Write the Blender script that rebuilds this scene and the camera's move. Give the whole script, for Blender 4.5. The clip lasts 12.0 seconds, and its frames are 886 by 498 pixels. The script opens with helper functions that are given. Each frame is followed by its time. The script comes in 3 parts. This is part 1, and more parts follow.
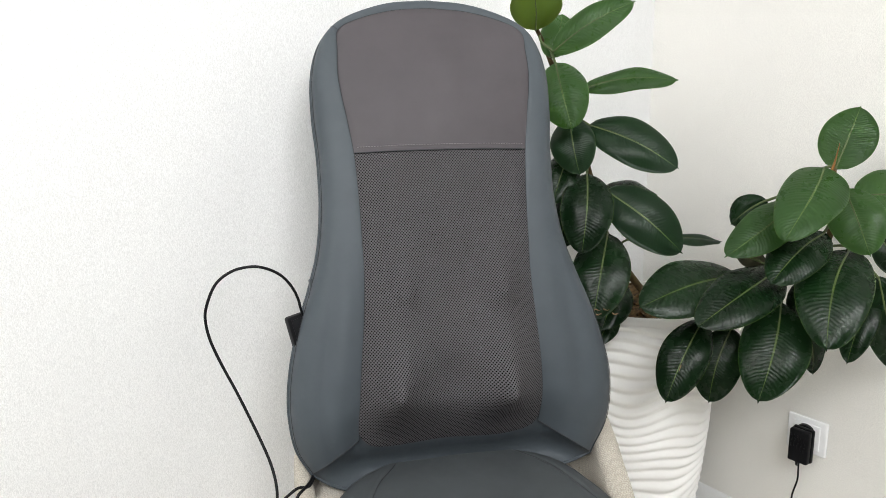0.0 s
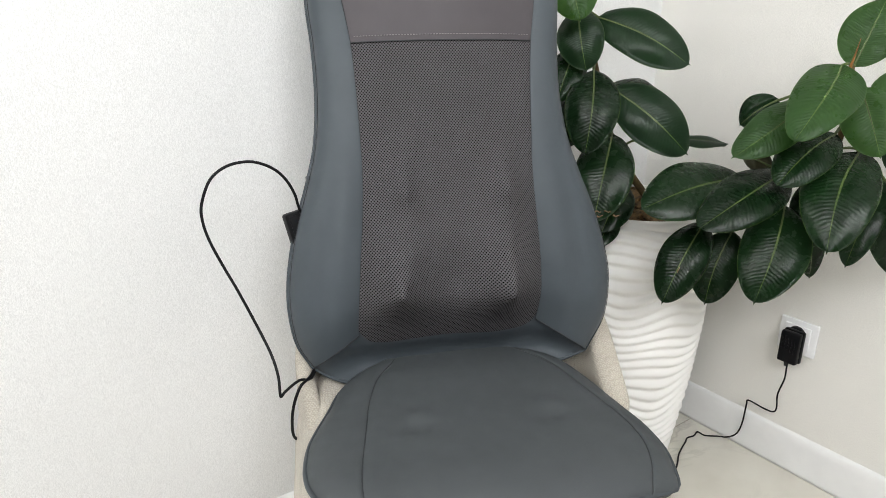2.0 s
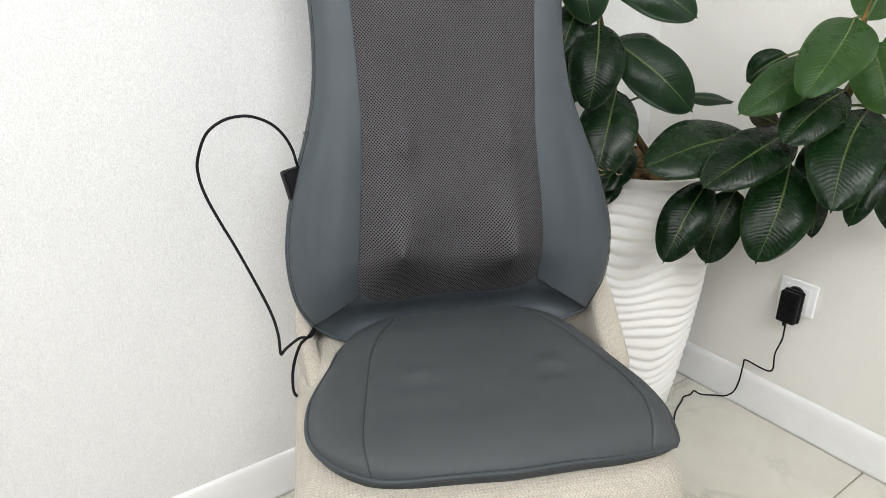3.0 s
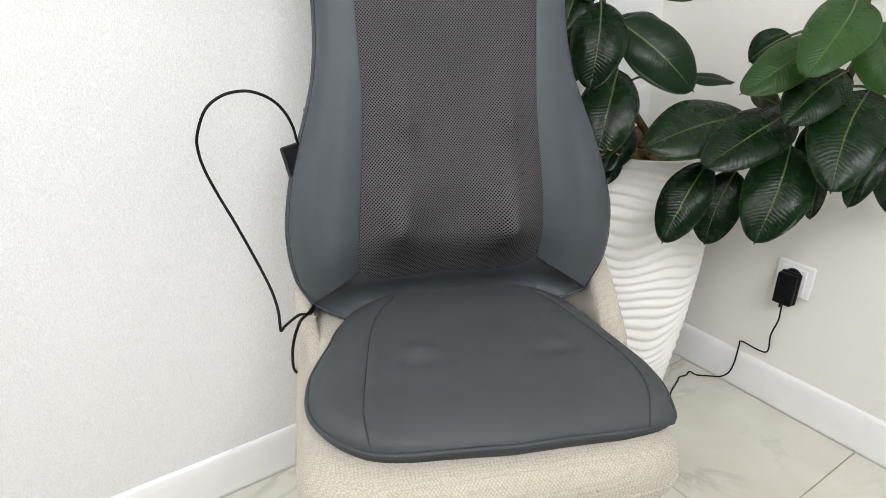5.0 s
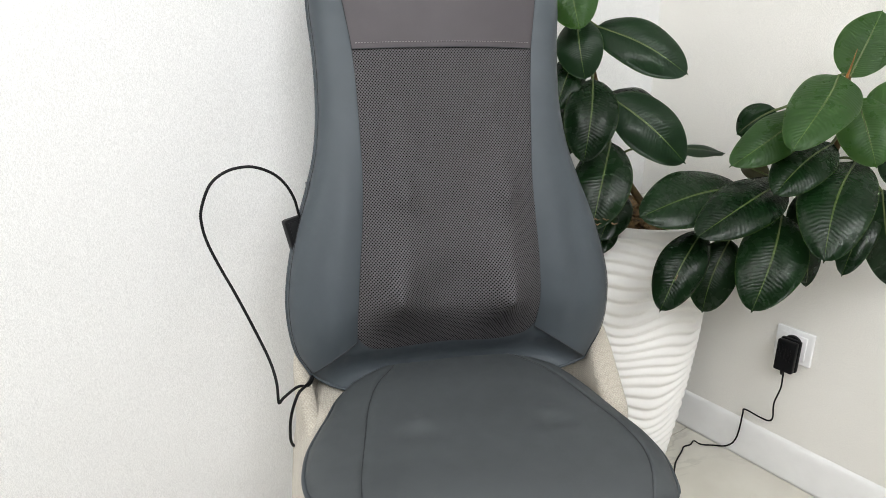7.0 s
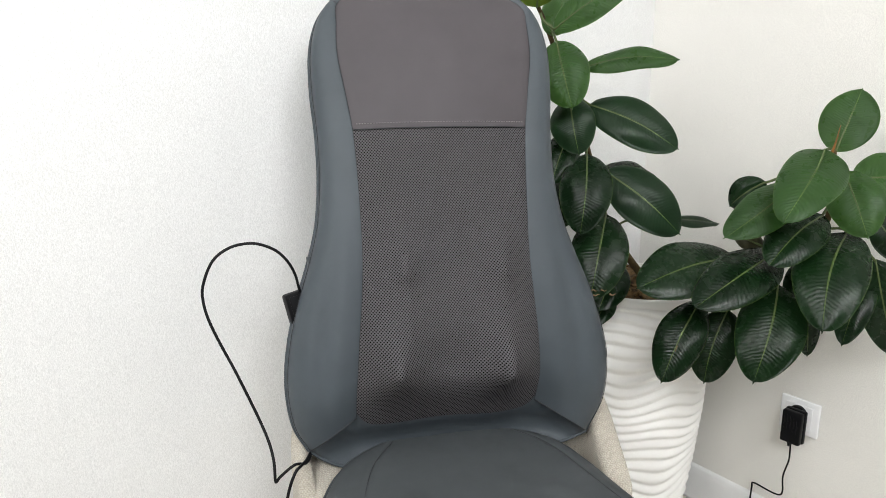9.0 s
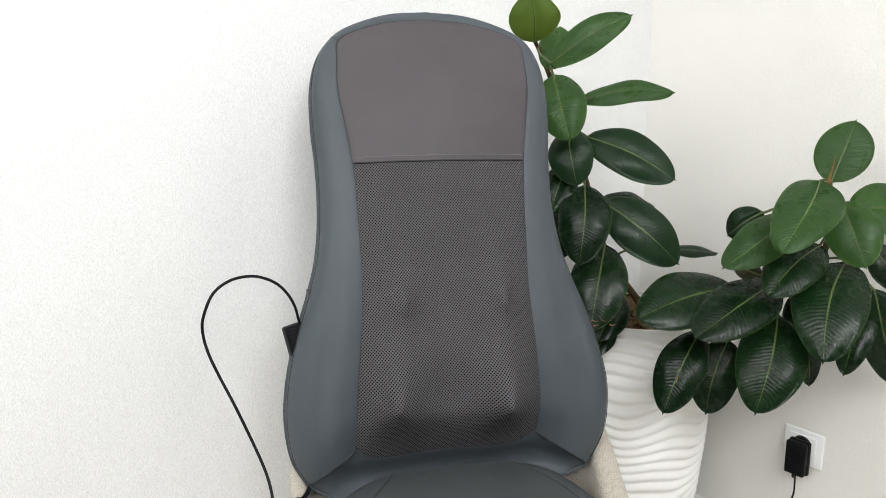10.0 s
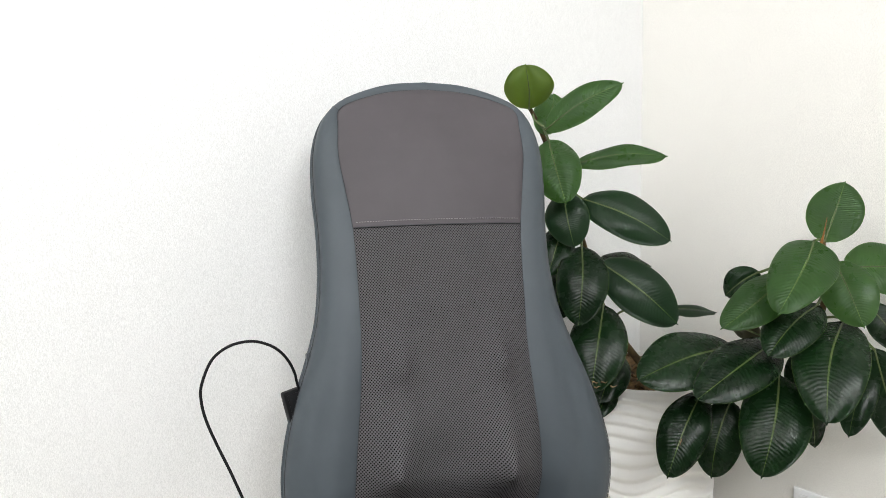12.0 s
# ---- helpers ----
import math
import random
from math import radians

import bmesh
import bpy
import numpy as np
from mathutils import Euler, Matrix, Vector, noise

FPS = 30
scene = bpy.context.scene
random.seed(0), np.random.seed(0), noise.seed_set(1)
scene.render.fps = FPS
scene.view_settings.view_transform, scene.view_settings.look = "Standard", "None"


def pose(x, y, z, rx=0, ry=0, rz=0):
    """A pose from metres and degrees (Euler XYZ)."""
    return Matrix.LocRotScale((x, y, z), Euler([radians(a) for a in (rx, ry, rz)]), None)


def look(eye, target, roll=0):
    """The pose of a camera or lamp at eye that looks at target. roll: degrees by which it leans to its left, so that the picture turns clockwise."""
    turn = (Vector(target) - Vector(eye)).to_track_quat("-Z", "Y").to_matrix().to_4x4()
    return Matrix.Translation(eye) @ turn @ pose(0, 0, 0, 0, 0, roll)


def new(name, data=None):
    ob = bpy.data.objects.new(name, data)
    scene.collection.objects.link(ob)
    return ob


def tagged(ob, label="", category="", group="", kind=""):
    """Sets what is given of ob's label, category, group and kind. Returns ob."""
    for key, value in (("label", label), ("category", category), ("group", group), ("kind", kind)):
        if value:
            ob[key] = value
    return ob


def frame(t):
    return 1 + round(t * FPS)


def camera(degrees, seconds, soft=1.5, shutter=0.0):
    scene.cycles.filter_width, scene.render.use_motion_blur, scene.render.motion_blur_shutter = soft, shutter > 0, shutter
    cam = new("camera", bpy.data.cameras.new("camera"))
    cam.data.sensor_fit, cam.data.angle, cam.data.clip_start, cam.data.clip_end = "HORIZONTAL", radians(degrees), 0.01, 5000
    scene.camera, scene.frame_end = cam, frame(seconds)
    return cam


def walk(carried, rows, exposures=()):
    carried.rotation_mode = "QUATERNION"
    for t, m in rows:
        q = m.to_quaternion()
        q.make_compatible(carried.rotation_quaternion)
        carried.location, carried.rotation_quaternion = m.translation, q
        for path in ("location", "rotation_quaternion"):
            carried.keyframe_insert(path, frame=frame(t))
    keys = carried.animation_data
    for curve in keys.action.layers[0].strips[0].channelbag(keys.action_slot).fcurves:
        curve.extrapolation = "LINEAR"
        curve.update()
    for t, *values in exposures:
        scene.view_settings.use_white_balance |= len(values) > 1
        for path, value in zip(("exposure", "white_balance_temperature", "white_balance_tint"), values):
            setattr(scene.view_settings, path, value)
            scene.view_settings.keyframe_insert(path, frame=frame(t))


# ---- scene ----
cam = camera(69.8, 12.0, soft=0.8)
PATH = [
    (0, (0.057, 0.055, 1.001), (1.168, 1.673, 0.619), -1.0),
    (0.5, (0.059, 0.06, 0.998), (1.164, 1.664, 0.545), -0.8),
    (1, (0.06, 0.061, 0.991), (1.153, 1.651, 0.464), -0.8),
    (1.5, (0.06, 0.066, 0.983), (1.146, 1.637, 0.39), -0.6),
    (2, (0.062, 0.065, 0.983), (1.131, 1.622, 0.323), -0.5),
    (2.5, (0.062, 0.068, 0.978), (1.12, 1.606, 0.258), -0.3),
    (3, (0.063, 0.074, 0.973), (1.113, 1.592, 0.203), -0.3),
    (3.5, (0.06, 0.077, 0.969), (1.104, 1.575, 0.152), -0.0),
    (3.7, (0.06, 0.0775, 0.968), (1.101, 1.569, 0.133), 0.05),
    (4.5, (0.0585, 0.076, 0.966), (1.098, 1.562, 0.117), 0.15),
    (5.3, (0.057, 0.0735, 0.9675), (1.113, 1.58, 0.176), 0.28),
    (5.5, (0.057, 0.073, 0.968), (1.116, 1.584, 0.196), 0.3),
    (6, (0.057, 0.072, 0.973), (1.125, 1.598, 0.245), 0.2),
    (6.5, (0.056, 0.07, 0.975), (1.135, 1.611, 0.295), 0.1),
    (7, (0.055, 0.069, 0.98), (1.144, 1.622, 0.346), -0.0),
    (9, (0.054, 0.061, 0.995), (1.172, 1.661, 0.558), -0.4),
    (9.5, (0.054, 0.06, 0.999), (1.177, 1.667, 0.604), -0.5),
    (10, (0.054, 0.057, 1.003), (1.18, 1.672, 0.649), -0.6),
    (10.5, (0.054, 0.057, 1.004), (1.184, 1.676, 0.69), -0.7),
    (11, (0.052, 0.054, 1.008), (1.188, 1.679, 0.744), -0.8),
    (11.5, (0.052, 0.052, 1.01), (1.191, 1.682, 0.795), -0.9),
    (12, (0.05, 0.051, 1.014), (1.194, 1.682, 0.836), -1.0),
]
walk(cam, [(t, look(eye, target, roll)) for t, eye, target, roll in PATH])
# ---------- light ----------
world = bpy.data.worlds.new("world")
scene.world = world
world.use_nodes = True
wn = world.node_tree
sky = wn.nodes.new("ShaderNodeTexSky")
sky.sky_type, sky.sun_disc = "NISHITA", False
sky.sun_elevation, sky.sun_rotation = radians(40), radians(180)
wn.links.new(sky.outputs[0], wn.nodes["Background"].inputs[0])
wn.nodes["Background"].inputs[1].default_value = 0.12


def window_light(name, m, w, h, watts, colour):
    data = bpy.data.lights.new(name, "AREA")
    data.shape, data.size, data.size_y, data.energy, data.color = "RECTANGLE", w, h, watts, colour
    ob = new(name, data)
    ob.matrix_world = m


# the sky's light in two unseen window openings, behind the camera and beside it
window_light("window_light", look((-0.35, -1.25, 2.22), (0.6, 1.1, 0.65)), 1.9, 0.85, 56.5, (0.962, 0.98, 0.985))
# the side window is added to brighten the east wall
window_light("window_light", look((-1.65, 0.05, 2.22), (1.4, 0.3, 0.8)), 1.7, 0.85, 32, (0.985, 0.98, 0.95))
scene.view_settings.exposure = 0.0

# ---------- materials ----------


class Mat:
    """A node material with short calls for its nodes."""

    def __init__(self, name, colour, rough=0.5, metal=0.0, spec=0.5):
        self.m = bpy.data.materials.new(name)
        self.m.use_nodes = True
        self.t = self.m.node_tree
        self.b = self.t.nodes["Principled BSDF"]
        self.set("Base Color", (*colour, 1))
        self.set("Roughness", rough)
        self.set("Metallic", metal)
        self.set("Specular IOR Level", spec)
        self.height = None

    def set(self, key, value):
        if isinstance(value, bpy.types.NodeSocket):
            self.t.links.new(value, self.b.inputs[key])
        else:
            self.b.inputs[key].default_value = value

    def node(self, kind, ins=(), out=0, **props):
        n = self.t.nodes.new(kind)
        for k, v in props.items():
            if k == "op":
                n.operation = v
            elif k == "feature":
                n.feature = v
            elif k == "wave":
                n.wave_type = v
            elif k == "bands":
                n.bands_direction = v
        for k, v in dict(ins).items():
            if isinstance(v, bpy.types.NodeSocket):
                self.t.links.new(v, n.inputs[k])
            else:
                n.inputs[k].default_value = v
        return n.outputs[out]

    def math(self, op, a, b=0.0, c=0.0):
        return self.node("ShaderNodeMath", {0: a, 1: b, 2: c}, op=op)

    def coords(self, which="Object"):
        return self.node("ShaderNodeTexCoord", out={"Object": 3, "UV": 2}[which])

    def scaled(self, v, s):
        return self.node("ShaderNodeVectorMath", {0: v, 1: s}, op="MULTIPLY")

    def noise(self, v, scale, detail=4.0, rough=0.55):
        return self.node("ShaderNodeTexNoise", {"Vector": v, "Scale": scale, "Detail": detail, "Roughness": rough})

    def ramp(self, f, stops):
        n = self.t.nodes.new("ShaderNodeValToRGB")
        self.t.links.new(f, n.inputs[0])
        e = n.color_ramp.elements
        while len(e) < len(stops):
            e.new(0.5)
        for x, (p, c) in zip(e, stops):
            x.position, x.color = p, (*c, 1) if isinstance(c, tuple) else (c, c, c, 1)
        return n.outputs[0]

    def mix(self, f, a, b):
        n = self.t.nodes.new("ShaderNodeMix")
        n.data_type = "RGBA"
        for i, v in ((0, f), (6, a), (7, b)):
            if isinstance(v, bpy.types.NodeSocket):
                self.t.links.new(v, n.inputs[i])
            else:
                n.inputs[i].default_value = (*v, 1) if isinstance(v, tuple) else v
        return n.outputs[2]

    def bump(self, height, dist, strength=1.0):
        ins = {"Height": height, "Distance": dist, "Strength": strength}
        if self.height:
            ins["Normal"] = self.height
        self.height = self.node("ShaderNodeBump", ins)
        self.set("Normal", self.height)


def plain(name, colour, rough=0.5, grain=0.0, scale=200, spec=0.5, vary=0.12):
    a = Mat(name, colour, rough, spec=spec)
    v = a.coords()
    n = a.noise(v, scale / 12)
    lo = tuple(c * (1 - vary) for c in colour)
    hi = tuple(min(1, c * (1 + vary)) for c in colour)
    a.set("Base Color", a.ramp(n, ((0.3, lo), (0.7, hi))))
    if grain:
        a.bump(a.noise(v, scale), grain, 0.6)
    return a.m


def wallpaper(name, colour):
    a = Mat(name, colour, 0.75, spec=0.2)
    v = a.coords()
    warp = a.node("ShaderNodeVectorMath", {0: v, 1: a.scaled(a.node("ShaderNodeTexNoise", {"Vector": v, "Scale": 30.0, "Detail": 2.0}, out=1), (0.002, 0.002, 0.002))}, op="ADD")
    upright = a.noise(a.scaled(warp, (1050, 1050, 300)), 1.0, 3.0, 0.6)
    level = a.noise(a.scaled(warp, (360, 360, 1050)), 1.0, 3.0, 0.6)
    weave = a.math("ADD", a.math("MULTIPLY", upright, 0.7), a.math("MULTIPLY", level, 0.38))
    patch = a.noise(v, 28.0, 3.0)
    lo, hi = tuple(c * 0.82 for c in colour), tuple(min(1, c * 1.06) for c in colour)
    tint = a.ramp(weave, ((0.40, lo), (0.66, hi)))
    soft = a.ramp(patch, ((0.3, 0.98), (0.7, 1.0)))
    n = a.t.nodes.new("ShaderNodeMix")
    n.data_type, n.blend_type = "RGBA", "MULTIPLY"
    n.inputs[0].default_value = 1
    a.t.links.new(tint, n.inputs[6])
    a.t.links.new(soft, n.inputs[7])
    a.set("Base Color", n.outputs[2])
    a.bump(weave, 0.0011, 0.7)
    return a.m


def marble_tile(name):
    a = Mat(name, (0.6, 0.56, 0.5), 0.16, spec=0.5)
    v = a.coords()
    rnd = a.node("ShaderNodeObjectInfo", out=5)
    off = a.node("ShaderNodeCombineXYZ", {0: a.math("MULTIPLY", rnd, 37.0), 1: a.math("MULTIPLY", rnd, 91.0), 2: 0.0})
    p = a.node("ShaderNodeVectorMath", {0: v, 1: off}, op="ADD")
    n1 = a.node("ShaderNodeTexNoise", {"Vector": p, "Scale": 3.0, "Detail": 8.0, "Roughness": 0.6, "Distortion": 1.4})
    vein = a.math("ABSOLUTE", a.math("SUBTRACT", n1, 0.5))
    base = a.ramp(a.noise(p, 6.0, 5.0), ((0.3, (0.59, 0.565, 0.495)), (0.7, (0.685, 0.665, 0.60))))
    c = a.ramp(vein, ((0.0, 0.80), (0.03, 1.0)))
    gate = a.ramp(a.noise(p, 2.2, 2.0), ((0.45, 1.0), (0.6, 0.0)))
    soft = a.mix(gate, c, (1.0, 1.0, 1.0))
    n = a.t.nodes.new("ShaderNodeMix")
    n.data_type, n.blend_type = "RGBA", "MULTIPLY"
    n.inputs[0].default_value = 1
    a.t.links.new(base, n.inputs[6])
    a.t.links.new(soft, n.inputs[7])
    a.set("Base Color", n.outputs[2])
    return a.m


def leatherette(name, colour, rough=0.42):
    a = Mat(name, colour, rough, spec=0.22)
    v = a.coords()
    big = a.noise(v, 9.0, 4.0)
    a.set("Base Color", a.ramp(big, ((0.3, tuple(c * 0.93 for c in colour)), (0.7, tuple(c * 1.06 for c in colour)))))
    a.set("Roughness", a.ramp(a.noise(v, 40.0), ((0.3, rough - 0.05), (0.7, rough + 0.08))))
    a.bump(a.noise(v, 25.0, 3.0), 0.0012, 0.2)
    a.bump(a.node("ShaderNodeTexVoronoi", {"Vector": v, "Scale": 900.0}), 0.00012, 0.35)
    return a.m


def spacer_mesh(name):
    """Knitted mesh with staggered round holes."""
    a = Mat(name, (0.1, 0.095, 0.095), 0.7, spec=0.03)
    v = a.coords("UV")
    w, h = 0.0042, 0.0047

    def holes(shift):
        p = a.node("ShaderNodeVectorMath", {0: a.scaled(v, (1 / w, 1 / h, 0)), 1: (shift, shift, 0)}, op="ADD")
        q = a.node("ShaderNodeVectorMath", {0: p}, op="FRACTION")
        q = a.node("ShaderNodeVectorMath", {0: q, 1: (0.5, 0.5, 0)}, op="SUBTRACT")
        q = a.scaled(q, (w / 0.0042, h / 0.0042, 0))
        return a.node("ShaderNodeVectorMath", {0: q}, out=1, op="LENGTH")

    d = a.math("MINIMUM", holes(0.0), holes(0.5))
    hole = a.ramp(d, ((0.13, 0.0), (0.36, 1.0)))
    thread = a.ramp(a.noise(v, 700.0, 2.0), ((0.3, (0.093, 0.089, 0.095)), (0.7, (0.115, 0.110, 0.117))))
    a.set("Base Color", a.mix(hole, (0.005, 0.005, 0.005), thread))
    a.bump(hole, 0.0009, 0.6)
    a.set("Sheen Weight", 0.0)
    return a.m


def boucle(name, colour):
    a = Mat(name, colour, 0.9, spec=0.15)
    v = a.coords()
    warp = a.node("ShaderNodeVectorMath", {0: v, 1: a.scaled(a.node("ShaderNodeTexNoise", {"Vector": v, "Scale": 60.0}, out=1), (0.0025, 0.0025, 0.0025))}, op="ADD")
    waves = []
    for k in range(3):
        axis = a.node("ShaderNodeSeparateXYZ", {0: warp}, out=k)
        waves.append(a.math("SINE", a.math("MULTIPLY", axis, (1480.0, 1530.0, 1600.0)[k])))
    weave = a.math("ADD", a.math("MULTIPLY", waves[0], waves[2]), a.math("MULTIPLY", waves[1], a.math("ADD", waves[0], waves[2])))
    slub = a.noise(a.scaled(v, (380, 380, 560)), 1.0, 3.0, 0.6)
    knots = a.ramp(a.math("ADD", a.math("MULTIPLY", weave, 0.13), slub), ((0.3, 0.0), (0.72, 1.0)))
    fine = a.noise(v, 600.0, 2.0)
    c = a.ramp(knots, ((0.0, tuple(x * 0.80 for x in colour)), (0.9, tuple(min(1, x * 1.12) for x in colour))))
    fleck = a.ramp(a.noise(v, 75.0, 3.0), ((0.70, 0.0), (0.76, 1.0)))
    a.set("Base Color", a.mix(a.math("MULTIPLY", fleck, 0.5), c, (0.2, 0.16, 0.12)))
    a.bump(knots, 0.001, 0.7)
    a.bump(fine, 0.0006, 0.5)
    a.set("Sheen Weight", 0.2)
    return a.m


def leaf_skin(name, dark, light, vein, rough, thin=0.06, ribs=0.4):
    """x of the UV runs from rim to rim, y from stalk to tip."""
    a = Mat(name, dark, rough, spec=0.37)
    v = a.coords("UV")
    s = a.node("ShaderNodeSeparateXYZ", {0: v})
    t = a.node("ShaderNodeSeparateXYZ", {0: v}, out=1)
    x = a.math("ABSOLUTE", a.math("SUBTRACT", a.math("MULTIPLY", s, 2.0), 1.0))
    obj = a.coords()
    rnd = a.node("ShaderNodeObjectInfo", out=5)
    wob = a.math("MULTIPLY", a.noise(obj, 30.0, 2.0), 0.07)
    rib = a.math("ADD", a.math("SUBTRACT", t, a.math("MULTIPLY", x, 0.13)), wob)
    saw = a.math("SINE", a.math("MULTIPLY", rib, 178.0))
    uneven = a.ramp(a.noise(obj, 42.0, 3.0), ((0.35, 0.35), (0.65, 1.0)))
    saw = a.math("MULTIPLY", saw, uneven)
    fade = a.ramp(x, ((0.05, 1.0), (0.9, 0.35)))
    big = a.noise(obj, 22.0, 4.0)
    tone = a.mix(a.ramp(a.math("ADD", a.math("MULTIPLY", big, 0.7), a.math("MULTIPLY", rnd, 0.3)), ((0.3, 0.0), (0.75, 1.0))), dark, light)
    streak = a.math("MULTIPLY", a.ramp(saw, ((0.55, 0.0), (1.0, 0.18 * ribs))), fade)
    tone = a.mix(streak, tone, tuple(min(1, c * 1.5) for c in light))
    width = a.math("SUBTRACT", 0.055, a.math("MULTIPLY", t, 0.04))
    mid = a.ramp(a.math("DIVIDE", x, width), ((0.5, 1.0), (1.0, 0.0)))
    rim = a.ramp(x, ((0.965, 0.0), (1.0, 0.45)))
    tone = a.mix(rim, tone, vein)
    a.set("Base Color", a.mix(mid, tone, vein))
    a.set("Roughness", a.ramp(a.noise(obj, 60.0), ((0.3, rough - 0.06), (0.7, rough + 0.08))))
    a.bump(a.math("MULTIPLY", saw, fade), 0.00042, ribs)
    a.bump(a.noise(obj, 16.0, 1.0), 0.004, 0.3)
    a.set("Coat Weight", 0.0)
    a.set("Coat Roughness", 0.25)
    # thin blades let some light through
    tr = a.t.nodes.new("ShaderNodeBsdfTranslucent")
    tr.inputs[0].default_value = (light[0] * 3.2, light[1] * 3.0, light[2] * 1.2, 1)
    ms = a.t.nodes.new("ShaderNodeMixShader")
    ms.inputs[0].default_value = thin
    a.t.links.new(a.b.outputs[0], ms.inputs[1])
    a.t.links.new(tr.outputs[0], ms.inputs[2])
    a.t.links.new(ms.outputs[0], a.t.nodes["Material Output"].inputs[0])
    return a.m


def bark(name, lo, hi, scale):
    a = Mat(name, lo, 0.85, spec=0.2)
    v = a.coords()
    n = a.noise(v, scale, 6.0, 0.7)
    a.set("Base Color", a.ramp(n, ((0.35, lo), (0.68, hi))))
    a.bump(n, 0.004, 0.8)
    return a.m


def wood(name):
    a = Mat(name, (0.45, 0.27, 0.13), 0.45)
    v = a.coords()
    n = a.noise(a.scaled(v, (60, 60, 5)), 1.0, 5.0)
    a.set("Base Color", a.ramp(n, ((0.3, (0.36, 0.2, 0.09)), (0.7, (0.52, 0.33, 0.17)))))
    a.bump(n, 0.0006, 0.4)
    return a.m


WALL_A = wallpaper("pale_wallpaper", (0.778, 0.778, 0.774))
# same wallpaper as WALL_A, with warm bounced light put into its colour
WALL_B = wallpaper("warm_lit_wallpaper", (0.80, 0.783, 0.745))
# for the two unseen walls, kept dark so they bounce little fill light
DARK_UNSEEN = plain("fill_damping_paint", (0.15, 0.143, 0.135), 0.7, 0.001, 150, vary=0.06)
PAINT = plain("white_paint", (0.8, 0.8, 0.79), 0.6, 0.001, 150, vary=0.03)
BOARD = plain("white_plastic_board", (0.80, 0.80, 0.80), 0.3, vary=0.03)
TILE = marble_tile("marble_look_tile")
GROUT = plain("brown_grout", (0.42, 0.34, 0.26), 0.9, 0.0005, 400)
GREY = leatherette("grey_leatherette", (0.058, 0.069, 0.079), 0.48)
GREY_SEAT = leatherette("grey_seat_leatherette", (0.054, 0.060, 0.064), 0.52)
PIPING = leatherette("dark_piping", (0.045, 0.052, 0.058), 0.42)
# near-black lines laid along the seams as the shade of their grooves
SEAM = plain("seam_groove_shade", (0.02, 0.022, 0.025), 0.7)
BROWN = leatherette("taupe_leatherette", (0.068, 0.061, 0.066), 0.55)
STITCH = plain("taupe_thread", (0.21, 0.195, 0.195), 0.8)
MESH = spacer_mesh("spacer_mesh")
BACKCLOTH = plain("black_cloth", (0.02, 0.02, 0.022), 0.8)
FABRIC = boucle("beige_boucle", (0.462, 0.424, 0.362))
WOOD = wood("warm_wood")
BLACK = plain("black_plastic", (0.005, 0.005, 0.006), 0.45, spec=0.1, vary=0.05)
CABLE = plain("black_cable_rubber", (0.006, 0.006, 0.007), 0.45, spec=0.15, vary=0.05)
WHITEPLASTIC = plain("white_socket_plastic", (0.82, 0.82, 0.83), 0.25, vary=0.02)
CERAMIC = plain("white_ceramic", (0.84, 0.83, 0.81), 0.6, 0.0004, 120, vary=0.02)
SOIL = bark("bark_mulch", (0.018, 0.011, 0.006), (0.2, 0.12, 0.05), 70.0)
STEM = bark("brown_stem", (0.05, 0.034, 0.016), (0.13, 0.09, 0.038), 60.0)
STALK = plain("green_stalk", (0.07, 0.1, 0.025), 0.5)
SPROUT = plain("red_sprout", (0.24, 0.105, 0.02), 0.45, vary=0.4, scale=600)
DRY = plain("dry_leaf_tip", (0.2, 0.13, 0.06), 0.8, vary=0.4, scale=900)
old = leaf_skin("dark_leaf", (0.006, 0.021, 0.007), (0.012, 0.040, 0.012), (0.12, 0.2, 0.04), 0.25, 0.03, 0.55)
middling = leaf_skin("green_leaf", (0.013, 0.037, 0.016), (0.022, 0.058, 0.023), (0.14, 0.24, 0.06), 0.34, 0.06, 0.38)
young = leaf_skin("bright_leaf", (0.033, 0.086, 0.024), (0.066, 0.15, 0.042), (0.2, 0.32, 0.08), 0.3, 0.14, 0.85)
pale = leaf_skin("leaf_underside", (0.070, 0.118, 0.022), (0.105, 0.165, 0.034), (0.24, 0.34, 0.08), 0.42, 0.2, 0.12)
dull = leaf_skin("dull_leaf_underside", (0.055, 0.055, 0.034), (0.085, 0.083, 0.05), (0.12, 0.12, 0.06), 0.5, 0.05, 0.1)
GLASS = Mat("window_glass", (1, 1, 1), 0.02)
GLASS.set("Transmission Weight", 1.0)

# ---------- mesh helpers ----------


def part(name, bm, material, parent=None, label="", smooth=True, uv=False):
    bmesh.ops.recalc_face_normals(bm, faces=bm.faces)
    me = bpy.data.meshes.new(name)
    for f in bm.faces:
        f.smooth = smooth
    bm.to_mesh(me)
    bm.free()
    me.materials.append(material)
    ob = new(name, me)
    ob.parent = parent
    if label:
        tagged(ob, label)
    return ob


def thing(name, m, label, category, group="", kind=""):
    ob = new(name)
    ob.matrix_world = m
    ob.empty_display_size = 0.05
    return tagged(ob, label, category, group, kind)


def block(size, at=(0, 0, 0), bevel=0.0, seg=2, m=Matrix()):
    bm = bmesh.new()
    bmesh.ops.create_cube(bm, size=1, matrix=m @ pose(*at) @ Matrix.Diagonal((*size, 1)))
    if bevel:
        bmesh.ops.bevel(bm, geom=bm.edges[:], offset=bevel, segments=seg, affect="EDGES", profile=0.5)
    return bm


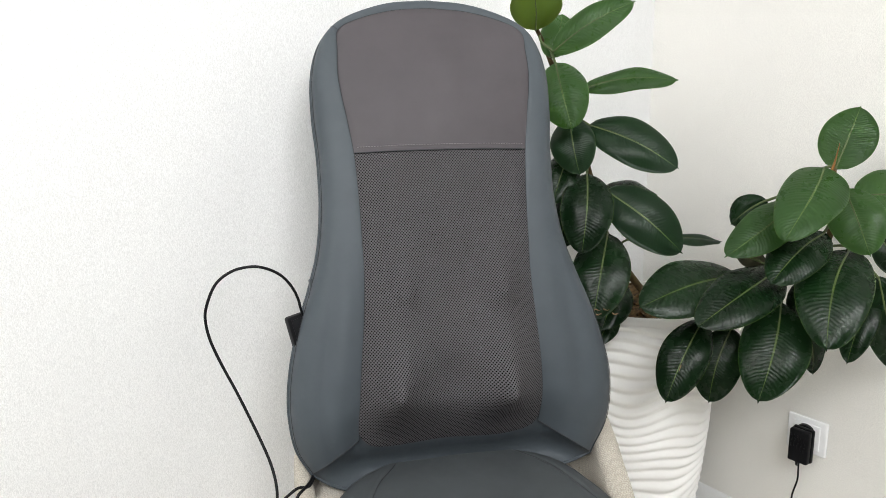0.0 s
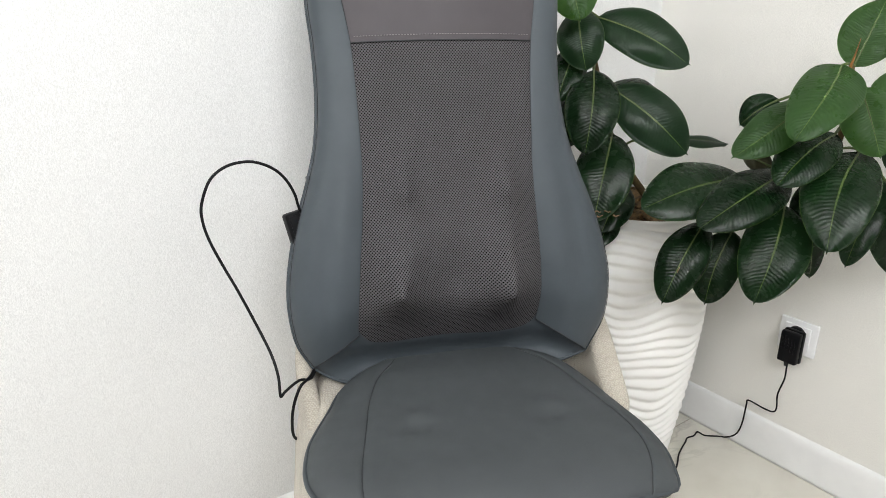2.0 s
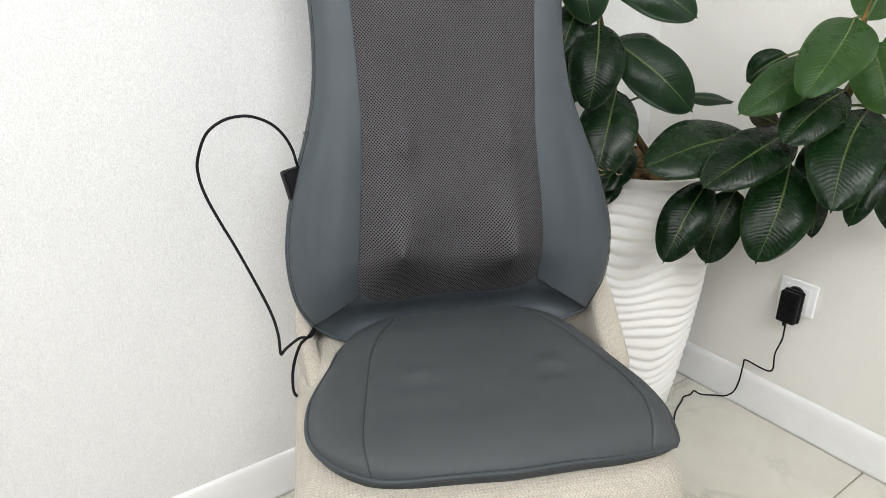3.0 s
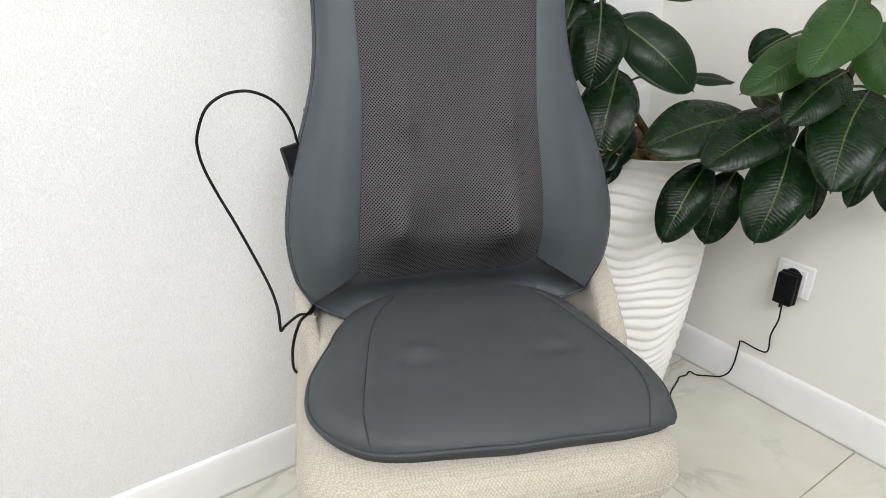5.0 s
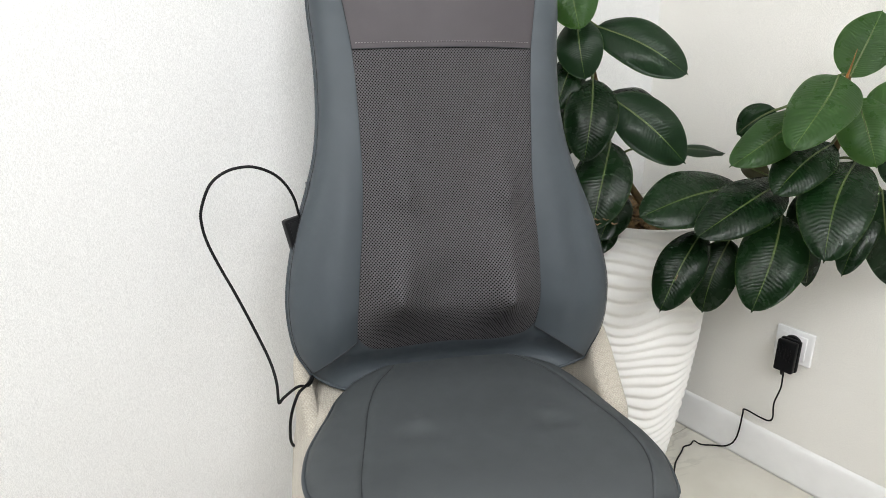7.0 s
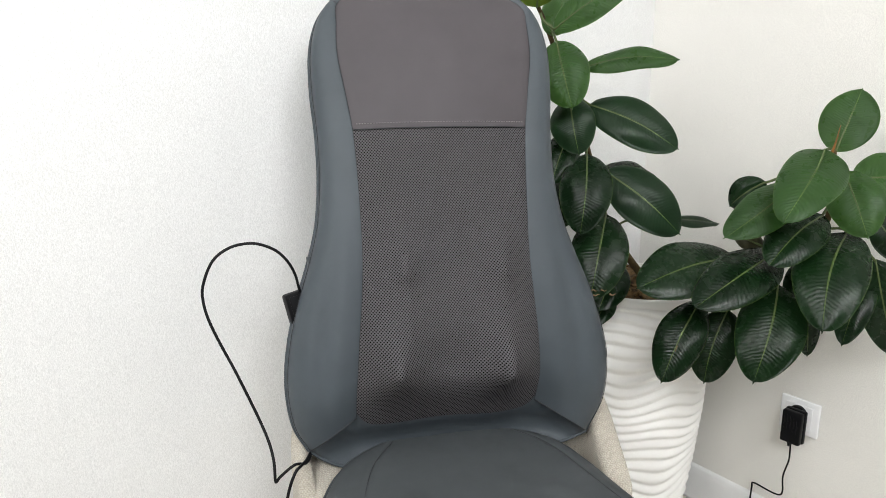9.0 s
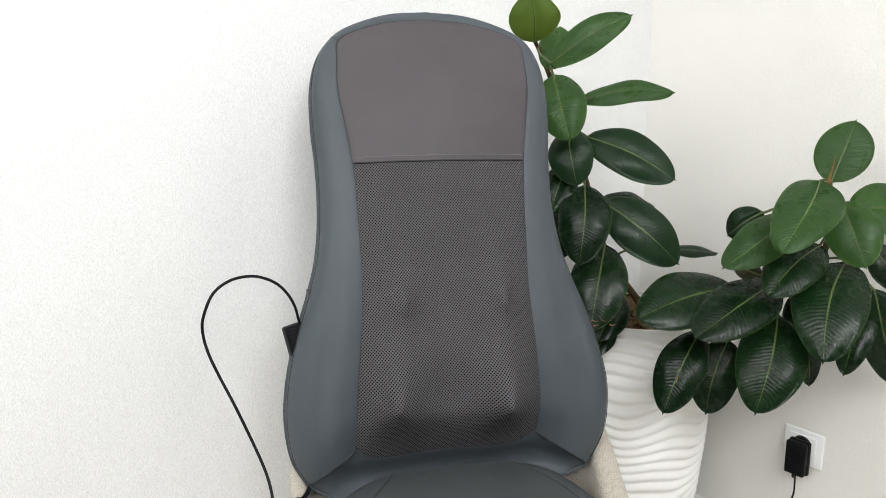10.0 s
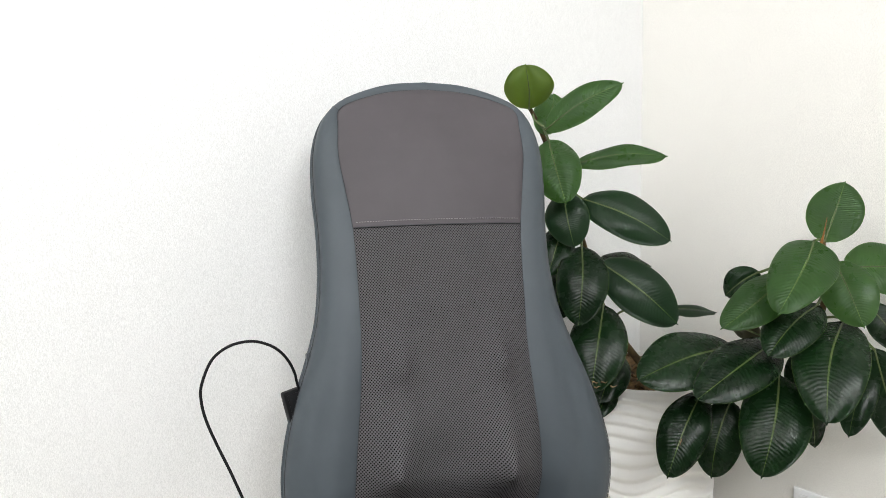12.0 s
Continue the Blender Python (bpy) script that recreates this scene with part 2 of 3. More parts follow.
def smooth_line(pts, sub):
    """A Catmull-Rom line through the points."""
    p = [Vector(q) for q in pts]
    p = [2 * p[0] - p[1], *p, 2 * p[-1] - p[-2]]
    out = []
    for a, b, c, d in zip(p, p[1:], p[2:], p[3:]):
        for i in range(sub):
            t = i / sub
            out.append(0.5 * (2 * b + (c - a) * t + (2 * a - 5 * b + 4 * c - d) * t * t + (3 * b - a - 3 * c + d) * t ** 3))
    return out + [p[-2]]


def tube(pts, radius, sides=8, closed=False, bm=None):
    """radius: a number, or a function of the share of the way."""
    bm = bm or bmesh.new()
    n = len(pts)
    rings = []
    up = None
    for i, p in enumerate(pts):
        a, b = (pts[i - 1], pts[(i + 1) % n]) if closed else (pts[max(i - 1, 0)], pts[min(i + 1, n - 1)])
        d = (b - a).normalized()
        if up is None:
            up = d.orthogonal().normalized()
        up = (up - d * up.dot(d)).normalized()
        side = d.cross(up)
        r = radius(i / (n - 1)) if callable(radius) else radius
        rings.append([bm.verts.new(p + r * (math.cos(k * math.tau / sides) * up + math.sin(k * math.tau / sides) * side)) for k in range(sides)])
    pairs = list(zip(rings, rings[1:])) + ([(rings[-1], rings[0])] if closed else [])
    for r0, r1 in pairs:
        for k in range(sides):
            bm.faces.new((r0[k], r0[(k + 1) % sides], r1[(k + 1) % sides], r1[k]))
    if not closed:
        bm.faces.new(rings[0])
        bm.faces.new(rings[-1])
    return bm


def sheet(rows, uv=None, bm=None):
    """A grid of quads from rows of points; uv: the same grid of pairs."""
    bm = bm or bmesh.new()
    lay = bm.loops.layers.uv.verify() if uv else None
    v = [[bm.verts.new(p) for p in r] for r in rows]
    for i in range(len(v) - 1):
        for j in range(len(v[0]) - 1):
            idx = ((i, j), (i, j + 1), (i + 1, j + 1), (i + 1, j))
            f = bm.faces.new([v[a][b] for a, b in idx])
            if uv:
                for loop, (a, b) in zip(f.loops, idx):
                    loop[lay].uv = uv[a][b]
    return bm


def lathe(profile, sides, wobble=None):
    rows = []
    for r, z in profile:
        row = []
        for k in range(sides + 1):
            a = k * math.tau / sides
            rr = r + (wobble(a, z) if wobble else 0)
            row.append(Vector((rr * math.cos(a), rr * math.sin(a), z)))
        rows.append(row)
    bm = sheet(rows)
    bmesh.ops.remove_doubles(bm, verts=bm.verts, dist=1e-5)
    return bm


def between(x, table):
    """Linear steps through a table of pairs."""
    if x <= table[0][0]:
        return table[0][1]
    for (a, u), (b, v) in zip(table, table[1:]):
        if x <= b:
            return u + (v - u) * (x - a) / (b - a)
    return table[-1][1]


# ---------- the room ----------
X, Y, WEST, SOUTH, TOP = 1.421, 1.107, -1.7, -1.3, 2.75


def structure(name, bm, material, label, smooth=False):
    return tagged(part(name, bm, material, None, "", smooth), label, name.split("_")[0], kind="structure")


structure("wall_north", block((X - WEST + 0.24, 0.12, TOP), ((X + WEST) / 2, Y + 0.06, TOP / 2)), WALL_A, "off-white woven-texture wallpaper wall behind the chair")
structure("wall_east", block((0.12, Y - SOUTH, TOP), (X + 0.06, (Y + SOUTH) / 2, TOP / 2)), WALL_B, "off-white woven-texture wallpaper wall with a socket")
structure("ceiling", block((X - WEST + 0.24, Y - SOUTH + 0.24, 0.1), ((X + WEST) / 2, (Y + SOUTH) / 2, TOP + 0.05)), PAINT, "plain white painted ceiling")
def window_wall(name, m, length, c0, c1, WZ0, WZ1):
    """A wall along its own x axis with one window between c0 and c1."""
    bm = bmesh.new()
    for x0, x1, z0, z1 in ((0, c0, 0, TOP), (c1, length, 0, TOP), (c0, c1, 0, WZ0), (c0, c1, WZ1, TOP)):
        bmesh.ops.create_cube(bm, size=1, matrix=m @ pose((x0 + x1) / 2, 0, (z0 + z1) / 2) @ Matrix.Diagonal((x1 - x0, 0.12, z1 - z0, 1)))
    structure(name, bm, DARK_UNSEEN, "unseen dark wall with a wide window opening, damping the fill light")
    win = tagged(thing("window_1" if "south" in name else "window_2", m @ pose((c0 + c1) / 2, 0, WZ0), "unseen wide white-framed window with clear panes", "window"), kind="structure")
    w, h = c1 - c0, WZ1 - WZ0
    for px, pz, sx, sz in ((-w / 2 + 0.03, h / 2, 0.06, h), (w / 2 - 0.03, h / 2, 0.06, h), (0, 0.03, w - 0.12, 0.06), (0, h - 0.03, w - 0.12, 0.06), (0, h / 2, 0.07, h - 0.12)):
        part("window_frame", block((sx, 0.07, sz), (px, 0, pz), 0.006), BOARD, win)
    for px in (-w / 4, w / 4):
        pane = part("pane", block((w / 2 - 0.08, 0.006, h - 0.13), (px, -0.01, h / 2)), GLASS.m, win)
        pane.visible_shadow = False


# both windows lie out of view, set high to send their light downwards
window_wall("wall_south", pose(WEST - 0.12, SOUTH - 0.06, 0), X - WEST + 0.24, 0.43, 2.51, 1.72, 2.7)
window_wall("wall_west", pose(WEST - 0.06, Y, 0, 0, 0, -90), Y - SOUTH, 0.2, 1.92, 1.72, 2.7)
structure("ground", block((80, 60, 0.1), (0, SOUTH - 31, -0.65)), plain("pale_ground", (0.3, 0.29, 0.27), 0.9), "plain pale ground outside the window")

# skirting board: a coved profile along two walls
PROFILE = ((0.0, 0.0), (0.009, 0.0), (0.0095, 0.009), (0.0085, 0.016), (0.0082, 0.045), (0.008, 0.078), (0.006, 0.091), (0.003, 0.0985), (0.0, 0.0995))


def skirting(name, a, b, inward, label):
    rows = [[Vector((*a, 0)) + Vector((*inward, 0)) * d + Vector((0, 0, z)) for d, z in PROFILE], [Vector((*b, 0)) + Vector((*inward, 0)) * d + Vector((0, 0, z)) for d, z in PROFILE]]
    tagged(part(name, sheet(rows), BOARD), label, "baseboard", kind="structure")


skirting("baseboard_north", (WEST, Y), (X - 0.0095, Y), (0, -1), "glossy white plastic skirting board")
skirting("baseboard_east", (X, Y), (X, SOUTH), (-1, 0), "glossy white plastic skirting board")

# ---------- socket, adapter and cords ----------
socket = thing("wall_socket", pose(X, 0.658, 0.333), "white square wall socket with a black plug-in adapter", "socket")
bm = block((0.009, 0.082, 0.078), (-0.0045, 0, 0), 0.0035, 3)
part("cover_plate", bm, WHITEPLASTIC, socket)
part("inner_frame", block((0.004, 0.056, 0.056), (-0.010, 0, 0), 0.0018), WHITEPLASTIC, socket)
bm = bmesh.new()
bmesh.ops.create_cone(bm, segments=32, radius1=0.021, radius2=0.0195, depth=0.004, cap_ends=True, matrix=pose(-0.0132, 0, 0, 0, -90))
part("socket_ring", bm, WHITEPLASTIC, socket)

adapter = thing("power_adapter", pose(X - 0.015, 0.6525, 0.322), "black plastic plug-in power adapter in the socket", "adapter")
bm = bmesh.new()
bmesh.ops.create_cone(bm, segments=28, radius1=0.019, radius2=0.018, depth=0.012, cap_ends=True, matrix=pose(-0.006, 0.0045, 0.020, 0, -90))
part("plug_base", bm, BLACK, adapter)
part("rear_shell", block((0.012, 0.042, 0.074), (-0.018, 0, 0), 0.003), BLACK, adapter)
part("front_shell", block((0.015, 0.040, 0.072), (-0.0316, 0, 0), 0.003), BLACK, adapter)
for k in range(5):
    part("rib", tube([Vector((-0.0392, -0.013 + 0.0065 * k, -0.006 + 0.03 * i / 8 - 0.004 * math.cos(k))) + Vector((0, 0.0012 * math.sin(i), 0)) for i in range(9)], 0.0011, 6), BLACK, adapter)
bm = bmesh.new()
bmesh.ops.create_cone(bm, segments=14, radius1=0.0026, radius2=0.0036, depth=0.014, cap_ends=True, matrix=pose(-0.024, 0.006, -0.043))
part("strain_relief", bm, CABLE, adapter)
cord = [(1.391, 0.6585, 0.279), (1.391, 0.658, 0.258), (1.391, 0.658, 0.233), (1.393, 0.667, 0.190), (1.393, 0.664, 0.155), (1.393, 0.671, 0.142), (1.396, 0.695, 0.138), (1.402, 0.734, 0.136),
        (1.402, 0.737, 0.122), (1.402, 0.739, 0.077), (1.400, 0.743, 0.048), (1.396, 0.750, 0.032), (1.393, 0.765, 0.018), (1.392, 0.790, 0.006), (1.372, 0.812, 0.004), (1.366, 0.829, 0.007), (1.349, 0.827, 0.004), (1.327, 0.831, 0.004), (1.308, 0.823, 0.004), (1.259, 0.805, 0.004),
        (1.18, 0.768, 0.004), (1.05, 0.78, 0.004), (0.9, 0.85, 0.004)]
UNADAPT = Matrix.Translation((-(X - 0.015), -0.6525, -0.322))
part("power_cord", tube([UNADAPT @ p for p in smooth_line(cord, 6)], 0.0019, 8), CABLE, adapter, "thin black power cord hanging to the floor")

# ---------- planter ----------
PX, PY = 1.166, 0.917
pot = thing("flower_pot", pose(PX, PY, 0), "tall white planter with wavy horizontal ridges", "planter")
PR = ((0.0, 0.108), (0.06, 0.116), (0.15, 0.130), (0.24, 0.141), (0.36, 0.151), (0.5, 0.156), (0.62, 0.157))


def ridge(a, z):
    if z > 0.607 or z < 0.015:
        return 0.0
    ph = z / 0.0225 + 0.42 * math.sin(3 * a + 9 * z) + 0.35 * math.sin(5 * a - 14 * z + 1.3) + 0.2 * math.sin(2 * a + 31 * z)
    s = ph - math.floor(ph)
    if s < 0.42:
        return 0.0072 * math.sin(math.pi / 2 * s / 0.42) ** 1.6 - 0.001
    return 0.0072 * math.cos(math.pi / 2 * (s - 0.42) / 0.58) ** 1.4 - 0.001


prof = [(between(0.62 * i / 230, PR), 0.62 * i / 230) for i in range(231)]
bm = lathe([(0.001, 0.002)] + prof + [(0.154, 0.623), (0.149, 0.622), (0.147, 0.61), (0.145, 0.55)], 150, ridge)
part("pot_wall", bm, CERAMIC, pot)
rim = lathe([(0.1585, 0.606), (0.1595, 0.612), (0.1595, 0.622), (0.156, 0.625), (0.150, 0.624)], 80)
part("rim", rim, CERAMIC, pot)
bm = bmesh.new()
rows = []
for i in range(15):
    r = 0.147 * i / 14
    rows.append([Vector((r * math.cos(k * math.tau / 60), r * math.sin(k * math.tau / 60), 0.612 + 0.022 * (1 - (i / 14) ** 2) + 0.010 * noise.noise(Vector((9 * r * math.cos(k * math.tau / 60) * 5, 9 * r * math.sin(k * math.tau / 60) * 5, 0))))) for k in range(61)])
soil = part("soil", sheet(rows), SOIL, pot, "dark brown bark mulch")
bm = bmesh.new()
for k in range(150):
    a, r = random.random() * math.tau, 0.142 * math.sqrt(random.random())
    m = pose(r * math.cos(a), r * math.sin(a), 0.632 - 0.6 * r * r, random.uniform(-40, 40), random.uniform(-40, 40), random.uniform(0, 360)) @ Matrix.Diagonal((random.uniform(0.008, 0.028), random.uniform(0.005, 0.012), random.uniform(0.004, 0.009), 1))
    bmesh.ops.create_icosphere(bm, subdivisions=1, radius=0.6, matrix=m)
tagged(part("bark_chips", bm, SOIL, pot, smooth=False), kind="stuff")

# ---------- rubber plant ----------
plant = thing("rubber_plant", pose(PX, PY, 0.62), "tall rubber plant with large glossy dark green leaves", "plant")
UNPLANT = Matrix.Translation((-PX, -PY, -0.62))
STEM_A = smooth_line([(1.166, 0.905, 0.60), (1.156, 0.889, 0.63), (1.098, 0.905, 0.706), (1.046, 0.916, 0.787), (1.009, 0.929, 0.909), (0.973, 0.942, 1.014), (0.939, 0.953, 1.091), (0.905, 0.950, 1.143), (0.862, 0.925, 1.166)], 8)
STEM_B = smooth_line([(1.170, 0.88, 0.60), (1.175, 0.83, 0.65), (1.20, 0.737, 0.68), (1.24, 0.637, 0.715), (1.256, 0.598, 0.760), (1.252, 0.580, 0.804), (1.236, 0.574, 0.861), (1.195, 0.560, 0.918)], 8)
for line, r0, r1 in ((STEM_A, 0.0085, 0.0035), (STEM_B, 0.0085, 0.0045)):
    bm = tube([UNPLANT @ p for p in line], lambda s: r0 + (r1 - r0) * s, 10)
    part("stem", bm, STEM, plant)
EYE = Vector((0.055, 0.06, 1.0))
count = 0


def leaf(base, tip, width, lift, arch, fold, skin, side):
    """A blade from stalk to tip; lift turns its face from the viewer's side up to the ceiling."""
    global count
    count += 1
    rnd = random.Random(count)
    b, q = Vector(base), Vector(tip)
    axis = (q - b).normalized()
    size = (q - b).length
    hint = (EYE - (b + q) / 2).normalized() * (1 - lift) + Vector((0, 0, 1)) * lift
    n = (hint - axis * hint.dot(axis)).normalized() * side
    across = axis.cross(n)
    rows, uv = [], []
    bend, twist = rnd.uniform(-0.05, 0.05), rnd.uniform(-0.12, 0.12)
    nl, nw = 24, 6
    for t in [k / nl for k in range(nl)] + [0.985, 1.0, 1.025]:
        shape = math.sin(math.pi * t ** 0.95) ** 0.53 if 0 < t < 1 else 0.0
        half = max(width / 2 * shape, 0.0016 if t < 1.02 else 0.0004)
        mid = b + axis * size * t + across * (bend * size * math.sin(math.pi * t)) + n * (side * arch * math.sin(math.pi * t))
        row, ur = [], []
        for j in range(-nw, nw + 1):
            x = j / nw
            wave = 0.0022 * math.sin(11 * t + 3 * x + count) * abs(x)
            lift_rim = side * 5.0 * fold * half * (0.34 * abs(x) - 0.52 * x * x + 0.06 * abs(x) ** 4) + wave
            row.append(UNPLANT @ (mid + across * (x * half * math.cos(twist)) + n * (lift_rim + x * half * math.sin(twist) * (t - 0.3))))
            ur.append((0.5 + x / 2, t))
        rows.append(row)
        uv.append(ur)
    bm = sheet(rows, uv)
    bmesh.ops.solidify(bm, geom=bm.faces[:], thickness=0.0009)
    ob = part("leaf", bm, skin, plant, "bright green young leaf" if skin is young else "yellow-green leaf underside" if skin is pale else "")
    # raised midrib on the lower face, and the stalk to the stem
    rib_side = -1.0
    pts = [UNPLANT @ (b + axis * size * t + across * (bend * size * math.sin(math.pi * t)) + n * (side * arch * math.sin(math.pi * t) + rib_side * 0.0006)) for t in [k / 12 * 0.94 for k in range(13)]]
    part("midrib", tube(pts, lambda s: 0.0021 * (1 - 0.8 * s), 6), STALK, ob)
    near = min(STEM_A + STEM_B, key=lambda p: (p - b).length)
    gap = (near - b).length
    if 0.004 < gap < 0.16:
        mid = (near + b) / 2 - axis * 0.15 * gap + Vector((0, 0, 0.1 * gap))
        part("leaf_stalk", tube([UNPLANT @ p for p in smooth_line([near, mid, b + axis * 0.004], 5)], 0.0024, 7), STALK, ob)
    return ob


leaf((0.859, 0.923, 1.163), (0.827, 0.897, 1.234), 0.090, -0.25, 0.008, 0.4, pale, -1)
leaf((0.902, 0.931, 1.120), (0.954, 0.955, 1.201), 0.067, 0.1, 0.01, 0.2, young, 1)
leaf((0.884, 0.907, 1.124), (0.967, 0.801, 1.200), 0.063, 0.3, 0.012, 0.25, young, 1)
leaf((0.934, 0.884, 1.060), (1.023, 0.750, 1.071), 0.052, 0.45, 0.012, 0.3, young, 1)
leaf((0.890, 0.904, 1.106), (0.866, 0.838, 0.992), 0.090, 0.15, 0.015, 0.3, young, 1)
leaf((0.919, 0.895, 1.010), (0.913, 0.862, 0.910), 0.081, 0.25, 0.015, 0.2, middling, 1)
leaf((0.947, 0.875, 0.997), (1.040, 0.750, 0.920), 0.089, 0.35, 0.015, 0.22, middling, 1)
leaf((0.939, 0.868, 0.910), (0.882, 0.823, 0.775), 0.094, 0.25, 0.022, 0.18, old, 1)
leaf((0.983, 0.862, 0.876), (1.062, 0.748, 0.766), 0.099, 0.3, 0.02, 0.2, middling, 1)
leaf((0.933, 0.909, 0.943), (0.874, 0.889, 0.859), 0.067, 0.3, 0.01, 0.2, old, 1)
leaf((0.936, 0.907, 0.860), (0.898, 0.896, 0.771), 0.068, 0.3, 0.01, 0.2, old, 1)
leaf((0.989, 0.858, 0.794), (0.901, 0.810, 0.652), 0.105, 0.2, 0.02, 0.18, old, 1)
leaf((1.039, 0.872, 0.697), (0.953, 0.835, 0.615), 0.079, 0.2, 0.01, 0.2, old, 1)
leaf((1.031, 0.878, 0.633), (0.962, 0.853, 0.577), 0.049, 0.2, 0.01, 0.2, old, 1)
leaf((1.10, 0.845, 0.775), (1.260, 0.794, 0.756), 0.042, 0.6, 0.01, 0.3, middling, 1)
leaf((1.009, 0.893, 0.863), (1.147, 0.871, 0.855), 0.063, 0.4, 0.01, 0.2, old, 1)
leaf((1.132, 0.675, 0.723), (0.938, 0.736, 0.686), 0.120, 0.4, 0.02, 0.2, old, 1)
leaf((1.151, 0.614, 0.743), (0.967, 0.643, 0.669), 0.101, 0.4, 0.02, 0.2, old, 1)
leaf((1.065, 0.697, 0.648), (0.964, 0.694, 0.520), 0.084, 0.15, 0.018, 0.3, old, 1)
leaf((1.108, 0.667, 0.632), (1.063, 0.674, 0.500), 0.084, 0.0, 0.012, 0.2, old, 1)
leaf((1.139, 0.598, 0.690), (1.037, 0.570, 0.546), 0.108, 0.2, 0.022, 0.2, old, 1)
leaf((1.250, 0.618, 0.660), (1.300, 0.608, 0.518), 0.046, 0.1, 0.01, 0.25, old, -1)
leaf((1.217, 0.532, 0.783), (1.079, 0.493, 0.649), 0.111, 0.25, 0.025, 0.18, old, 1)
leaf((1.190, 0.562, 0.811), (1.062, 0.578, 0.740), 0.084, 0.3, 0.015, 0.2, old, 1)
leaf((1.233, 0.582, 0.724), (1.179, 0.594, 0.648), 0.064, 0.1, 0.01, 0.2, old, 1)
leaf((1.293, 0.516, 0.702), (1.220, 0.518, 0.586), 0.056, 0.2, 0.012, 0.25, old, 1)
leaf((1.273, 0.505, 0.733), (1.323, 0.471, 0.556), 0.074, 0.2, 0.012, 0.2, old, 1)
leaf((1.181, 0.568, 0.922), (1.024, 0.543, 0.821), 0.096, 0.3, 0.022, 0.18, young, 1)
leaf((1.207, 0.563, 0.917), (1.255, 0.554, 1.019), 0.086, 0.05, 0.006, 0.12, young, 1)
leaf((1.223, 0.552, 0.884), (1.189, 0.490, 0.785), 0.084, 0.25, 0.015, 0.2, young, 1)
leaf((1.147, 0.592, 0.865), (1.018, 0.632, 0.782), 0.078, 0.35, 0.015, 0.22, young, 1)
leaf((1.185, 0.663, 0.859), (1.154, 0.709, 0.813), 0.059, 0.1, 0.01, 0.5, old, -1)
leaf((1.271, 0.556, 0.869), (1.384, 0.478, 0.861), 0.104, 0.3, 0.012, 0.2, young, 1)
leaf((1.283, 0.523, 0.808), (1.317, 0.475, 0.727), 0.057, 0.3, 0.01, 0.2, old, 1)
leaf((1.172, 0.648, 0.744), (1.146, 0.690, 0.762), 0.036, 0.1, 0.008, 0.2, dull, -1)
tip = Vector((0.898, 0.808, 0.672))
for k in range(4):
    d = Vector((0.013 * (k % 3) + 0.002 * k, -0.008 * (k % 3) - 0.003, -0.0045 * k + 0.004 * (k % 2)))
    part("dry_edge", tube([UNPLANT @ (tip + d + Vector((0.003 * i, -0.002 * i, 0.0016 * math.sin(2 * i + k)))) for i in range(4)], lambda s: 0.0016 * (1 - 0.7 * s), 5), DRY, plant, "dry brown torn leaf edge")
for at, run in (((0.990, 0.690, 0.565), (0.006, 0.0, 0.016)), ((1.012, 0.688, 0.560), (0.004, -0.001, 0.002)), ((1.016, 0.688, 0.556), (-0.003, 0.0, -0.006))):
    a, b = Vector(at), Vector(at) + Vector(run)
    face = (EYE - a).normalized() * 0.006
    part("leaf_scar", tube([UNPLANT @ (a.lerp(b, k / 4) + face + Vector((0.0008 * math.sin(2.3 * k), 0, 0))) for k in range(5)], 0.0007, 5), DRY, plant, "pale scratch on a dark leaf")
part("sprout", tube([UNPLANT @ p for p in smooth_line([(1.181, 0.556, 0.917), (1.180, 0.552, 0.935), (1.178, 0.547, 0.962)], 5)], lambda s: 0.0023 * (1 - s) + 0.0004, 8), SPROUT, plant, "pointed red and yellow new shoot")

# ---------- chair ----------
L = pose(0, 0, 0, 0, 0, -23)
CU, CV = 0.230, 0.77
chair = thing("upholstered_chair", L @ pose(CU, CV, 0), "beige boucle upholstered chair with wooden legs", "chair")


def pad(hx, y0, y1, z0, z1, r, power=4.5, lean=0.0):
    """A rounded cushion block with a super-ellipse plan."""
    rows = []
    cy, hy = (y0 + y1) / 2, (y1 - y0) / 2
    prof = [(-r * 1.6, z0)] + [(-r + r * math.sin(a), z0 + r - r * math.cos(a)) for a in [k * math.pi / 2 / 6 for k in range(7)]]
    prof += [(-r + r * math.cos(a), z1 - r + r * math.sin(a)) for a in [k * math.pi / 2 / 6 for k in range(7)]] + [(-0.09, z1 + 0.004), (-0.16, z1 + 0.006)]
    for off, z in prof:
        row = []
        for k in range(97):
            a = k * math.tau / 96
            c, s = math.cos(a), math.sin(a)
            x = (hx + off) * math.copysign(abs(c) ** (2 / power), c)
            y = (hy + off) * math.copysign(abs(s) ** (2 / power), s)
            row.append(Vector((x, cy + y, z + 0.002 * noise.noise(Vector((x * 14, y * 14, z * 14))))))
        rows.append(row)
    bm = sheet(rows)
    bmesh.ops.remove_doubles(bm, verts=bm.verts, dist=1e-5)
    for ring in (rows[0], rows[-1]):
        bmesh.ops.holes_fill(bm, edges=[e for e in bm.edges if e.is_boundary])
    return bm


